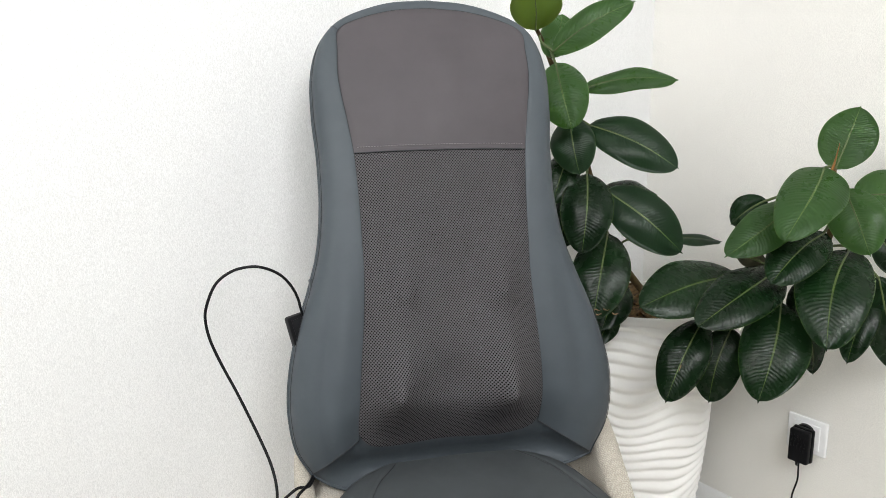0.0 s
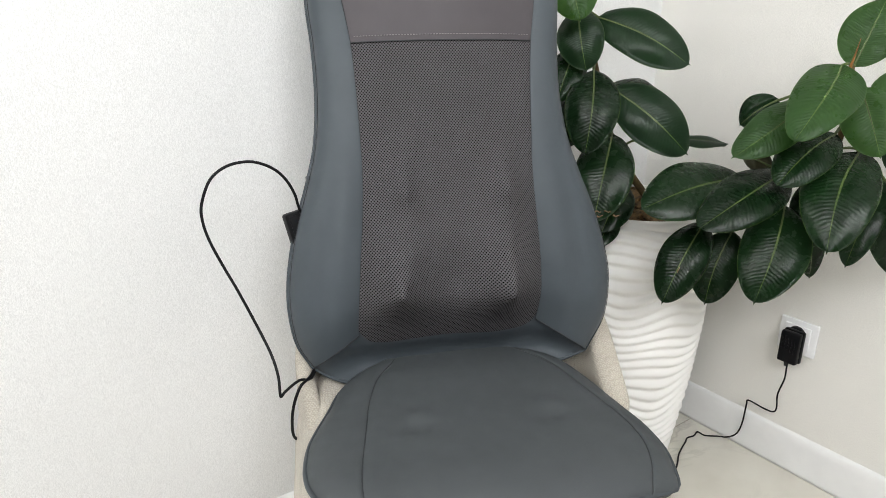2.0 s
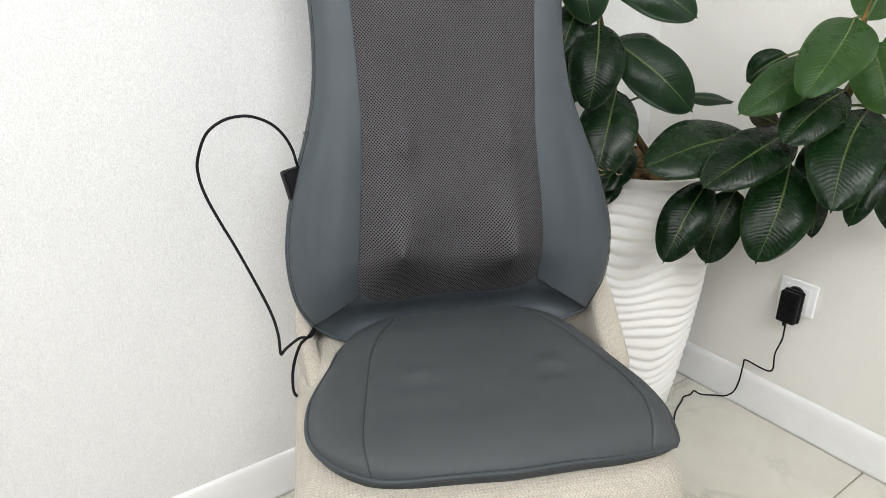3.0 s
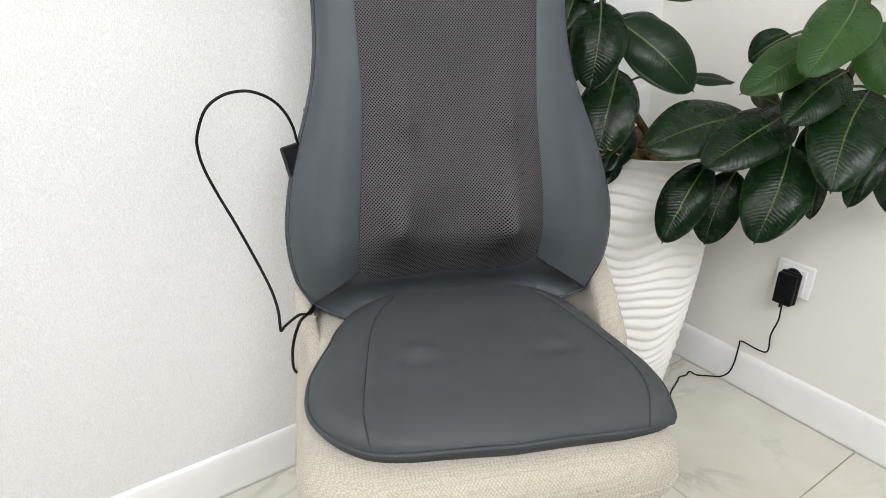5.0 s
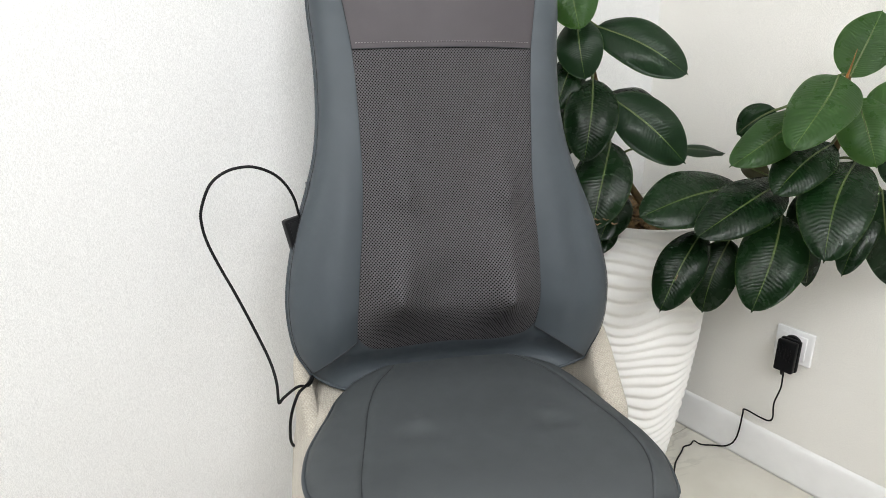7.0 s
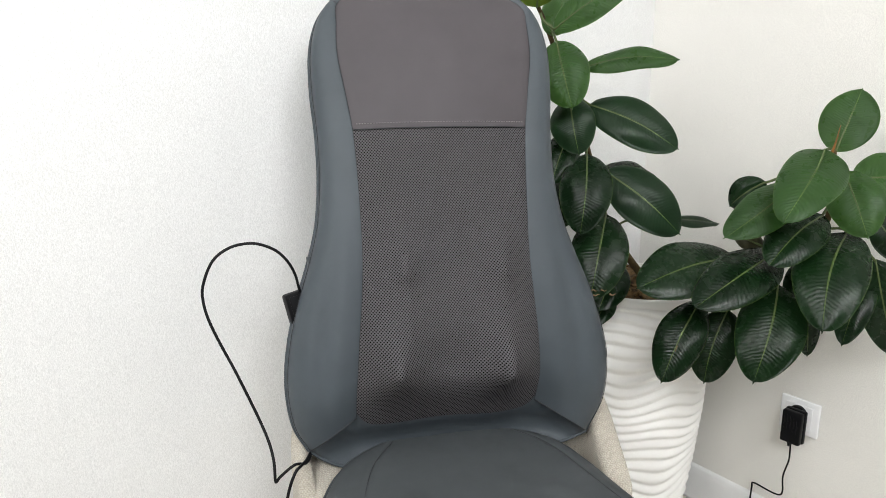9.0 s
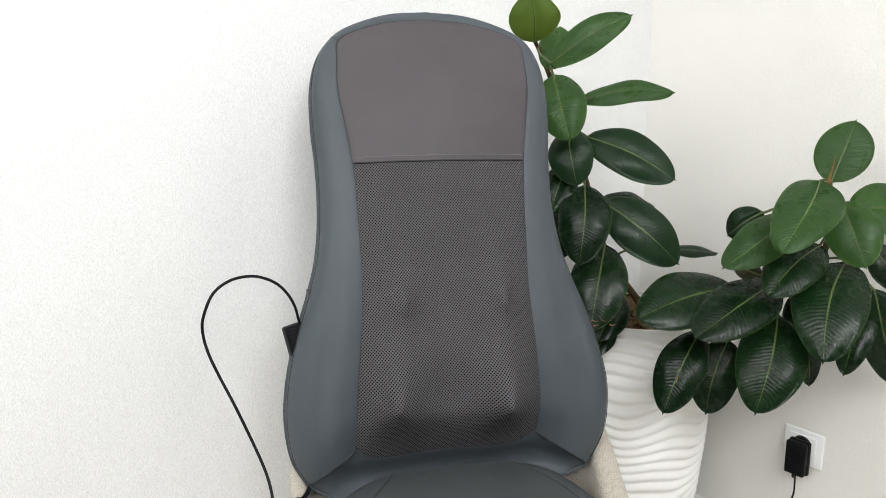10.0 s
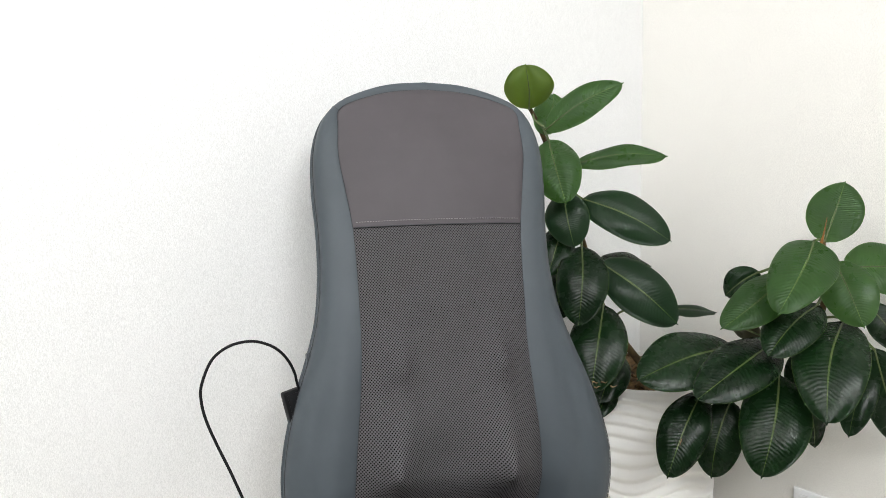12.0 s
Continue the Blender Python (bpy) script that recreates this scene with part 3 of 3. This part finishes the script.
seat_bm = pad(0.232, -0.198, 0.250, 0.370, 0.464, 0.042, 6.0)
for vert in seat_bm.verts:
    # the padding swells beside the cushion, with a crease along the wrapped back
    p = vert.co
    if p.z > 0.44:
        p.z += 0.020 * min(1.0, max(0.0, (-p.x - 0.14) / 0.04)) * min(1.0, max(0.0, (p.x + 0.208) / 0.022)) * min(1.0, max(0.0, (p.y + 0.02) / 0.1))
part("seat_pad", seat_bm, FABRIC, chair).location.x = -0.022
welt = []
for k in range(96):
    c, d = math.cos(k * math.tau / 96), math.sin(k * math.tau / 96)
    welt.append(Vector((0.2315 * math.copysign(abs(c) ** (2 / 6), c) - 0.022, 0.026 + 0.2235 * math.copysign(abs(d) ** (2 / 6), d), 0.418 - 0.003 * math.sin(5 * k * math.tau / 96))))
part("seat_welt", tube(welt, 0.0024, 8, closed=True), FABRIC, chair)
# the wrapped backrest: a bent padded band, higher in the middle
rows = []
plan = smooth_line([(-0.216, 0.05), (-0.228, 0.12), (-0.233, 0.19), (-0.17, 0.25), (0, 0.27), (0.17, 0.25), (0.231, 0.19), (0.229, 0.12), (0.215, 0.05)], 8)
for i, p in enumerate(plan):
    s = abs(2 * i / (len(plan) - 1) - 1)
    ztop = between(s, ((0.0, 0.76), (0.3, 0.71), (0.42, 0.62), (0.52, 0.55), (0.6, 0.52), (0.67, 0.505), (0.83, 0.474), (1.0, 0.445)))
    zlow = 0.36
    a, b = plan[max(i - 1, 0)], plan[min(i + 1, len(plan) - 1)]
    d = (b - a).normalized()
    out = Vector((d.y, -d.x)) * -1
    thick = (0.0135 if p.x < 0 else 0.022) * min(1.0, 0.35 + (1 - s) * 9)
    row = []
    for k in range(17):
        g = k * math.tau / 16
        c, sn = math.cos(g), math.sin(g)
        zz = (zlow + ztop) / 2 + (ztop - zlow) / 2 * math.copysign(abs(sn) ** 0.35, sn)
        dd = thick * math.copysign(abs(c) ** 0.6, c)
        lean = max(0.0, zz - 0.45) * 0.24 * (1 - s ** 4)
        row.append(Vector((p.x + out.x * dd, p.y + out.y * dd + lean, zz)))
    rows.append(row)
bm = sheet(rows)
bmesh.ops.remove_doubles(bm, verts=bm.verts, dist=1e-5)
bmesh.ops.holes_fill(bm, edges=[e for e in bm.edges if e.is_boundary])
part("backrest", bm, FABRIC, chair)
for sx, sy in ((-1, -1), (1, -1), (-1, 1), (1, 1)):
    top, foot = Vector((sx * 0.135, sy * 0.10 - 0.01, 0.366)), Vector((sx * 0.19, sy * 0.165, 0.0))
    part("leg", tube([top.lerp(foot, k / 6) for k in range(7)], lambda s: 0.021 - 0.009 * s, 14), WOOD, chair)
part("seat_frame", block((0.31, 0.25, 0.022), (0, -0.01, 0.362), 0.006), WOOD, chair)

# ---------- massage cover: backrest cushion ----------
BK = L @ pose(0.222, 0.93, 0.5, -15)
cover = thing("massage_seat_cover", BK, "grey leatherette massage seat cover with a black mesh panel", "massage cushion")
INNER = [(0.146, 0.056), (0.145, 0.085), (0.142, 0.12), (0.137, 0.17), (0.130, 0.23), (0.126, 0.29), (0.126, 0.35), (0.127, 0.41), (0.130, 0.468), (0.138, 0.525), (0.146, 0.58), (0.145, 0.625), (0.142, 0.657), (0.112, 0.677), (0.06, 0.694), (0.0, 0.700)]
OUTER = [(0.216, 0.012), (0.236, 0.05), (0.243, 0.105), (0.238, 0.16), (0.224, 0.22), (0.204, 0.28), (0.189, 0.335), (0.182, 0.40), (0.182, 0.47), (0.186, 0.53), (0.185, 0.59), (0.174, 0.636), (0.153, 0.667), (0.118, 0.691), (0.062, 0.711), (0.0, 0.717)]
SUB = 7
IN = smooth_line([(x, s, 0) for x, s in INNER], SUB)
OUT = smooth_line([(x, s, 0) for x, s in OUTER], SUB)
# the right-hand corner is sewn lower
OUT_R = smooth_line([(x, s, 0) for x, s in [(0.206, -0.006), (0.234, 0.044)] + OUTER[2:]], SUB)
WIDER = ((0.0, 1.03), (0.12, 1.04), (0.25, 1.03), (0.4, 1.0))
SPLIT, TOPSEAM = 8 * SUB, 12 * SUB
DEPTH = ((-0.03, 0.004), (0.0, 0.016), (0.03, 0.016), (0.05, 0.021), (0.07, 0.033), (0.10, 0.048), (0.15, 0.052), (0.25, 0.050), (0.40, 0.046), (0.55, 0.042), (0.62, 0.038), (0.66, 0.031), (0.69, 0.020), (0.703, 0.014), (0.72, 0.008))


def deep(s):
    """How far the seam line stands out at the height s, smoothed."""
    return sum(between(s + d, DEPTH) for d in (-0.01, -0.005, 0, 0.005, 0.01)) / 5


NODES = ((-0.092, 0.122, 0.054, 0.019, 0.046), (0.059, 0.1105, 0.054, 0.019, 0.046), (-0.072, 0.256, 0.020, 0.016, 0.028), (0.073, 0.253, 0.022, 0.016, 0.028))
# the right-hand seam runs straighter than the left one
SEAM_IN = ((0.03, 0.83), (0.055, 0.84), (0.12, 0.89), (0.17, 0.918), (0.22, 0.943), (0.34, 0.975), (0.47, 1.0))


def hem(q):
    """Height of the mesh panel's lower edge, with rounded corners."""
    return 0.043 + (0.014 if q > 0 else 0.022) * abs(q) ** 14 + 0.0022 * math.cos(5.0 * q + 0.6) + 0.003 * max(0.0, q) ** 3


BELLY = ((0.038, -0.014), (0.06, -0.003), (0.085, 0.016), (0.105, 0.034), (0.118, 0.041), (0.135, 0.038), (0.18, 0.023), (0.25, 0.008), (0.32, 0.0))


def front(x, s, half):
    """The middle panels' surface."""
    d = deep(s) + 0.010 * (1 - min(1, (x / half) ** 2)) * min(1.0, max(0.0, (0.69 - s) / 0.1))
    belly = sum(between(s + 0.004 * k, BELLY) for k in range(-3, 4)) / 7
    d += belly * max(0.0, 1 - (abs(x) / half) ** 4)
    for nx, ns, amp, rx, rs in NODES:
        up = rs if s > ns else rs * 0.5
        d += amp * math.exp(-math.sqrt(((x - nx) / rx) ** 2 + ((s - ns) / up) ** 2 + 0.04))
    # the rails of the rollers press through
    rail = min(1.0, max(0.0, (s - 0.1) / 0.04)) * min(1.0, max(0.0, (0.37 - s) / 0.08))
    d += 0.005 * rail * (math.exp(-((x + 0.074) / 0.018) ** 2) + math.exp(-((x - 0.073) / 0.018) ** 2))
    # the cloth hangs back between the two lower rollers
    d -= 0.026 * math.exp(-((x + 0.014) / 0.05) ** 2 - ((s - 0.128) / 0.04) ** 2)
    d += 0.0012 * noise.noise(Vector((x * 22, s * 13, 3.1)))
    edge = half - abs(x)
    return d - 0.0011 * max(0.0, 1 - edge / 0.006)


def inner_half(s):
    return between(s, [(p.y, p.x) for p in IN])


def middle(s_rows, name, material, label="", cols=44):
    rows, uv = [], []
    last = len(s_rows) - 1
    for i, (s, half) in enumerate(s_rows):
        row, ur = [], []
        for j in range(cols + 1):
            u = 2 * j / cols - 1
            wide = half * (between(s, SEAM_IN) if u > 0 else 1.0)
            x, ss = wide * u, s
            if name == "mesh_panel":
                ss = s + max(0.0, 1 - (s - 0.05) / 0.06) * (hem(u) - 0.05)
            d = front(x, ss, max(wide, 0.004)) - ((0.002 if name == "mesh_panel" else 0.0006) if i in (0, last) else 0)
            row.append(Vector((x, -d, ss)))
            ur.append((x, ss))
        rows.append(row)
        uv.append(ur)
    return part(name, sheet(rows, uv), material, cover, label)


middle([(0.05 + 0.418 * i / 90, inner_half(0.05 + 0.418 * i / 90)) for i in range(91)], "mesh_panel", MESH, "black and grey perforated mesh panel over massage rollers", 60)
head_rows = [(p.y, p.x) for p in IN[SPLIT:]]
middle([(0.4686, inner_half(0.4686))] + head_rows[1:], "headrest_panel", BROWN, "smooth taupe leatherette head panel")


def band_point(i, k, sign):
    """Across the padded side: k is 0 at the seam and 1 at the piped edge."""
    a, b = IN[i], (OUT_R if sign > 0 else OUT)[i]
    x, s = a.x + (b.x - a.x) * k, a.y + (b.y - a.y) * k
    wide = (b - a).length
    d0 = deep(a.y)
    d = d0 * max(0.0, 1 - k ** 4.6) ** 0.52
    roll = min(1.0, max(0.0, (wide - 0.05) / 0.05))
    d += 0.006 * roll * math.sin(math.pi * min(1.0, k * 1.15)) ** 1.4
    d -= 0.008 * roll * math.exp(-((k - 0.5) / 0.13) ** 2) * math.exp(-((s - 0.17) / 0.13) ** 2)
    d += 0.0010 * noise.noise(Vector((x * 16 * sign, s * 11, 7.7))) * (1 - k)
    d -= 0.0009 * max(0.0, 1 - k * wide / 0.005)
    if sign > 0:
        x = a.x * between(a.y, SEAM_IN) * (1 - k) + b.x * between(b.y, WIDER) * k
    return Vector((x * sign, -d, s))


for sign in (-1, 1):
    rows = [[band_point(i, k / 16, sign) for k in range(17)] for i in range(0, TOPSEAM + 1)]
    part("side_bolster", sheet(rows), GREY, cover)
rows = [[band_point(i, k / 10, 1) for k in range(11)] for i in range(TOPSEAM, len(IN))] + [[band_point(i, k / 10, -1) for k in range(11)] for i in range(len(IN) - 2, TOPSEAM - 1, -1)]
part("top_band", sheet(rows), GREY, cover)
# the lower panel, between the mesh and the bottom edge


def low_point(q, g):
    """The lower panel: q runs from side to side, g from the hem down to the bottom edge."""
    x0 = inner_half(0.05) * q * (between(0.05, SEAM_IN) if q > 0 else 1.0)
    x1 = 0.200 * q * (1.03 if q > 0 else 1.0)
    s0, s1 = hem(q), -0.030 + 0.020 * abs(q) ** 3
    x, s = x0 + (x1 - x0) * g, s0 + (s1 - s0) * g
    d = front(x0, s0, abs(x0 / q) if q else 0.14) * (1 - g) - 0.026 * math.sin(math.pi * g) - 0.002 * max(0.0, 1 - g * 12)
    d += 0.002 * noise.noise(Vector((x * 25, s * 25, 1.0))) * (1 - g)
    return Vector((x, -d, s))


def low_sewn(q, g):
    """The lower panel, drawn to the side bolsters at its two ends."""
    sign = 1 if q > 0 else -1
    shift = band_point(0, g, sign) - low_point(sign, g)
    return low_point(q, g) + shift * (min(1.0, g * 4) * abs(q) ** 14)


ENDS = [math.sin(math.pi / 2 * (2 * j / 60 - 1)) for j in range(61)]
rows = []
for q in ENDS:
    row = []
    for k in range(17):
        g = k / 16
        row.append(low_sewn(q, g))
    rows.append(row)
part("lower_panel", sheet(rows), GREY, cover)

bottom = [low_sewn(q, 1.0) for q in reversed(ENDS)]
loop = [Vector((p.x * between(p.y, WIDER), 0, p.y)) for p in OUT_R] + [Vector((-p.x, 0, p.y)) for p in OUT[-2::-1]] + [Vector((p.x, 0, p.z)) for p in bottom[-2:0:-1]]
part("piping", tube(loop, 0.0025, 8, closed=True), GREY, cover, "grey piped edge")
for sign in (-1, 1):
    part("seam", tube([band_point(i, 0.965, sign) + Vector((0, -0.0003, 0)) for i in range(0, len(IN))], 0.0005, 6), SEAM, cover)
# rear of the cushion
rows = []
c = Vector((0, 0, 0.33))
for f, y in ((1.0, 0.001), (0.998, 0.016), (0.985, 0.032), (0.95, 0.042), (0.6, 0.046), (0.01, 0.046)):
    rows.append([c + (p - c) * f + Vector((0, y, 0)) for p in loop + loop[:1]])
part("rear_cover", sheet(rows), PIPING, cover, "dark grey rear cover")
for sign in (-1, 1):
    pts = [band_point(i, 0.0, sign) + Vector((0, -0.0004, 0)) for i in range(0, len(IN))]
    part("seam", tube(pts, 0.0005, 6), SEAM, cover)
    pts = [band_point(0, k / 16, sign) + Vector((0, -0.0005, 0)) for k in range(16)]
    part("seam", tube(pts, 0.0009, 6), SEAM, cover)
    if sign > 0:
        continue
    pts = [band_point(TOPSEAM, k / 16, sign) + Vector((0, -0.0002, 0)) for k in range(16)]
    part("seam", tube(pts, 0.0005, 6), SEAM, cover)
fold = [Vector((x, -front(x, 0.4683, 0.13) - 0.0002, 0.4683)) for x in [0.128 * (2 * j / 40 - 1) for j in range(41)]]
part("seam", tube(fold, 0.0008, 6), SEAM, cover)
bm = bmesh.new()
for j in range(62):
    x = 0.126 * (2 * (j + 0.5) / 62 - 1)
    y = -front(x, 0.4765, 0.131) - 0.0003
    bmesh.ops.create_cube(bm, size=1, matrix=pose(x, y, 0.4765) @ Matrix.Diagonal((0.0026, 0.0008, 0.0008, 1)))
part("stitching", bm, STITCH, cover, "row of taupe stitches")

# ---------- massage cover: seat cushion ----------
seat = thing("massage_seat_pad", L @ pose(0.214, 0, 0), "grey leatherette massage seat pad with piped edge", "massage cushion")
XOR = ((0.612, 0.13), (0.614, 0.175), (0.617, 0.200), (0.622, 0.205), (0.630, 0.208), (0.64, 0.2095), (0.655, 0.213), (0.68, 0.2175), (0.70, 0.218), (0.72, 0.217), (0.74, 0.215), (0.788, 0.204), (0.846, 0.192), (0.875, 0.183), (0.895, 0.171), (0.915, 0.15), (0.93, 0.12))
XOL = ((0.612, 0.12), (0.616, 0.138), (0.624, 0.158), (0.635, 0.175), (0.65, 0.192), (0.672, 0.208), (0.70, 0.218), (0.73, 0.221), (0.76, 0.219), (0.783, 0.215), (0.817, 0.203), (0.845, 0.190), (0.885, 0.176), (0.905, 0.16), (0.92, 0.14), (0.93, 0.12))
XSR = ((0.58, 0.152), (0.612, 0.164), (0.626, 0.173), (0.668, 0.188), (0.70, 0.191), (0.74, 0.187), (0.80, 0.171), (0.866, 0.148), (0.91, 0.118), (0.93, 0.09))
XSL = ((0.58, 0.148), (0.612, 0.152), (0.635, 0.157), (0.66, 0.158), (0.707, 0.154), (0.836, 0.134), (0.89, 0.115), (0.92, 0.09), (0.93, 0.08))


def drawn_in(x, v):
    """The front edge runs back a little towards the left."""
    return v + 0.014 * min(1.0, max(0.0, -x / 0.12)) * max(0.0, 1 - (v - 0.612) / 0.12)


def seam_at(v, sign):
    return sum(between(v + d, XSR if sign > 0 else XSL) for d in (-0.02, -0.01, 0, 0.01, 0.02)) / 5


def rim_at(v, sign):
    return between(v, XOR if sign > 0 else XOL)


VROWS = [0.612, 0.6133, 0.615, 0.618, 0.622, 0.627, 0.633, 0.641] + [0.65 + 0.28 * i / 46 for i in range(47)]


def dome(d, r):
    d = min(max(d / r, 0.0), 1.0)
    return math.sqrt(1 - (1 - d) ** 2)


def seat_z(x, v):
    xo = rim_at(v, x)
    z = 0.484 + 0.017 * dome(xo - abs(x), 0.035) * dome(v - 0.611, 0.035)
    q = min(1.0, max(0.0, (v - 0.76) / 0.14))
    z += 0.008 * q * q * (3 - 2 * q) * max(0.0, 1 - abs(x / 0.18) ** 6)
    z += 0.006 * max(0.0, 1 - (x / 0.2) ** 2) - 0.013 * max(0.0, (0.68 - v) / 0.068) ** 2
    for nx, nv, amp in ((-0.073, 0.787, 0.0036), (0.104, 0.779, 0.0032)):
        z += amp * math.exp(-((x - nx) / 0.016) ** 2 - ((v - nv) / 0.013) ** 2) - 0.0032 * math.exp(-((x - nx + 0.004) / 0.028) ** 2 - ((v - nv + 0.025) / 0.013) ** 2)
    return z + 0.0016 * noise.noise(Vector((x * 13, v * 13, 0.4))) + 0.0006 * noise.noise(Vector((x * 45, v * 40, 0.9)))


rows = []
for v in VROWS:
    x0, x1 = -min(seam_at(v, -1), rim_at(v, -1) - 0.001), min(seam_at(v, 1), rim_at(v, 1) - 0.001)
    rows.append([Vector((x0 + (x1 - x0) * j / 44, drawn_in(x0 + (x1 - x0) * j / 44, v), seat_z(x0 + (x1 - x0) * j / 44, v) - (0.0016 if j in (0, 44) else 0))) for j in range(45)])
part("seat_panel", sheet(rows), GREY_SEAT, seat)
front_edge = rows[0]
edge = {}
for sign in (-1, 1):
    rows = []
    for v in VROWS:
        xo = sign * rim_at(v, sign)
        xs = sign * min(seam_at(v, sign), abs(xo) - 0.001)
        rows.append([Vector((xs + (xo - xs) * k / 12, drawn_in(xs + (xo - xs) * k / 12, v), seat_z(xs + (xo - xs) * k / 12, v) - (0.0016 if k == 0 else 0))) for k in range(13)])
    edge[sign] = [r[-1] for r in rows]
    part("side_panel", sheet(rows), GREY_SEAT, seat)
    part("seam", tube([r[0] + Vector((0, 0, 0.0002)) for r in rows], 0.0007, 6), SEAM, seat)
ring = front_edge[2:-2] + edge[1][2:] + edge[-1][:1:-1]
for _ in range(4):
    ring = [(a + 2 * b + c) / 4 for a, b, c in zip([ring[-1]] + ring, ring, ring[1:] + ring[:1])]
part("piping", tube([p + Vector((0, -0.001, 0.0)) for p in ring], 0.0036, 8, closed=True), PIPING, seat, "dark grey piped edge")
rows = []
mid = Vector((0, 0.78, 0))
for k, (f, dz) in enumerate(((1.0, 0.0), (0.998, -0.006), (0.985, -0.014), (0.968, -0.019), (0.5, -0.020), (0.01, -0.020))):
    rows.append([Vector((p.x * f, mid.y + (p.y - mid.y) * f, max(p.z + dz, 0.463))) for p in ring + ring[:1]])
part("skirt", sheet(rows), GREY_SEAT, seat)

# ---------- remote, strap and cables ----------
remote = thing("remote_control", L @ pose(-0.0145, 0.975, 0.733, -10, -9, 24), "black hand remote tucked behind the cushion", "remote control")
part("case", block((0.036, 0.020, 0.105), (0.018, 0.010, -0.0525), 0.004, 3), BLACK, remote)
part("face_plate", block((0.029, 0.002, 0.096), (0.0185, -0.0008, -0.0525), 0.0008), BLACK, remote)
strap = part("fastening_strap", block((0.006, 0.024, 0.03), (0, 0, 0), 0.002), PIPING)
strap.matrix_world = L @ pose(0.021, 1.0, 0.768, -12, 0, 6)
tagged(strap, "short grey fastening strap at the cushion's edge", "strap")


def chair_line(pts, sub=8):
    return [L @ p for p in smooth_line(pts, sub)]


loop_pts = [(0.016, 1.0, 0.70), (0.0053, 0.9800, 0.7403), (0.0014, 0.9680, 0.7640), (-0.0072, 0.9600, 0.7858), (-0.0205, 0.9560, 0.8024), (-0.0384, 0.9530, 0.8130), (-0.0575, 0.9500, 0.8172), (-0.0827, 0.9500, 0.8122), (-0.1045, 0.9450, 0.7965), (-0.1181, 0.9400, 0.7660), (-0.1200, 0.9400, 0.7431), (-0.1141, 0.9350, 0.7172), (-0.1007, 0.9300, 0.6830), (-0.0833, 0.9200, 0.6465), (-0.0593, 0.9050, 0.5908), (-0.0453, 0.8900, 0.5578), (-0.0387, 0.8750, 0.5345), (-0.0377, 0.8650, 0.5137), (-0.0363, 0.8650, 0.5091), (-0.0306, 0.8680, 0.5145), (-0.0116, 0.8750, 0.5250), (0.0040, 0.8930, 0.5160), (0.012, 0.965, 0.495)]
tagged(part("loop_cable", tube(chair_line(loop_pts), 0.0020, 8), CABLE), "black cable looping out beside the cushion", "cable")
fall = [(0.012, 0.965, 0.498), (0.0040, 0.8980, 0.5180), (-0.0030, 0.8760, 0.5225), (-0.0113, 0.8650, 0.5192), (-0.0207, 0.8600, 0.4966), (-0.0253, 0.8600, 0.4699), (-0.0244, 0.8700, 0.4376), (-0.008, 0.90, 0.405), (0.02, 0.95, 0.33), (0.04, 1.0, 0.12), (0.0, 0.95, 0.005), (0.2, 0.85, 0.004)]
tagged(part("supply_cable", tube(chair_line(fall), 0.0021, 8), CABLE), "black supply cable hanging down beside the chair", "cable")

# ---------- floor tiles ----------
floor = tagged(part("floor", block((X - WEST + 0.24, Y - SOUTH + 0.24, 0.08), ((X + WEST) / 2, (Y + SOUTH) / 2, -0.0435)), GROUT, smooth=False), "beige marble-look tiled floor with thin joints", "floor", kind="structure")
TW = 0.437
xs = [1.0020 + TW * k for k in range(-8, 3)]
ys = [0.4445 + TW * k for k in range(-7, 3)]
shared = {}
for x0 in xs:
    for y0 in ys:
        a0, a1 = max(x0, WEST - 0.1) + 0.0013, min(x0 + TW, X + 0.01) - 0.0013
        b0, b1 = max(y0, SOUTH - 0.1) + 0.0013, min(y0 + TW, Y + 0.01) - 0.0013
        if a1 - a0 < 0.02 or b1 - b0 < 0.02:
            continue
        key = (round(a1 - a0, 3), round(b1 - b0, 3))
        if key not in shared:
            bm = block((a1 - a0, b1 - b0, 0.008), (0, 0, -0.004))
            bmesh.ops.bevel(bm, geom=[e for e in bm.edges if all(v.co.z > -0.001 for v in e.verts)], offset=0.0008, segments=1, affect="EDGES")
            me = bpy.data.meshes.new("tile")
            bm.to_mesh(me)
            bm.free()
            me.materials.append(TILE)
            shared[key] = me
        tile = new("tile", shared[key])
        tile.parent = floor
        tile.location = ((a0 + a1) / 2, (b0 + b1) / 2, 0.0)


def motions():
    """Nothing but the camera moves in the clip."""


motions()
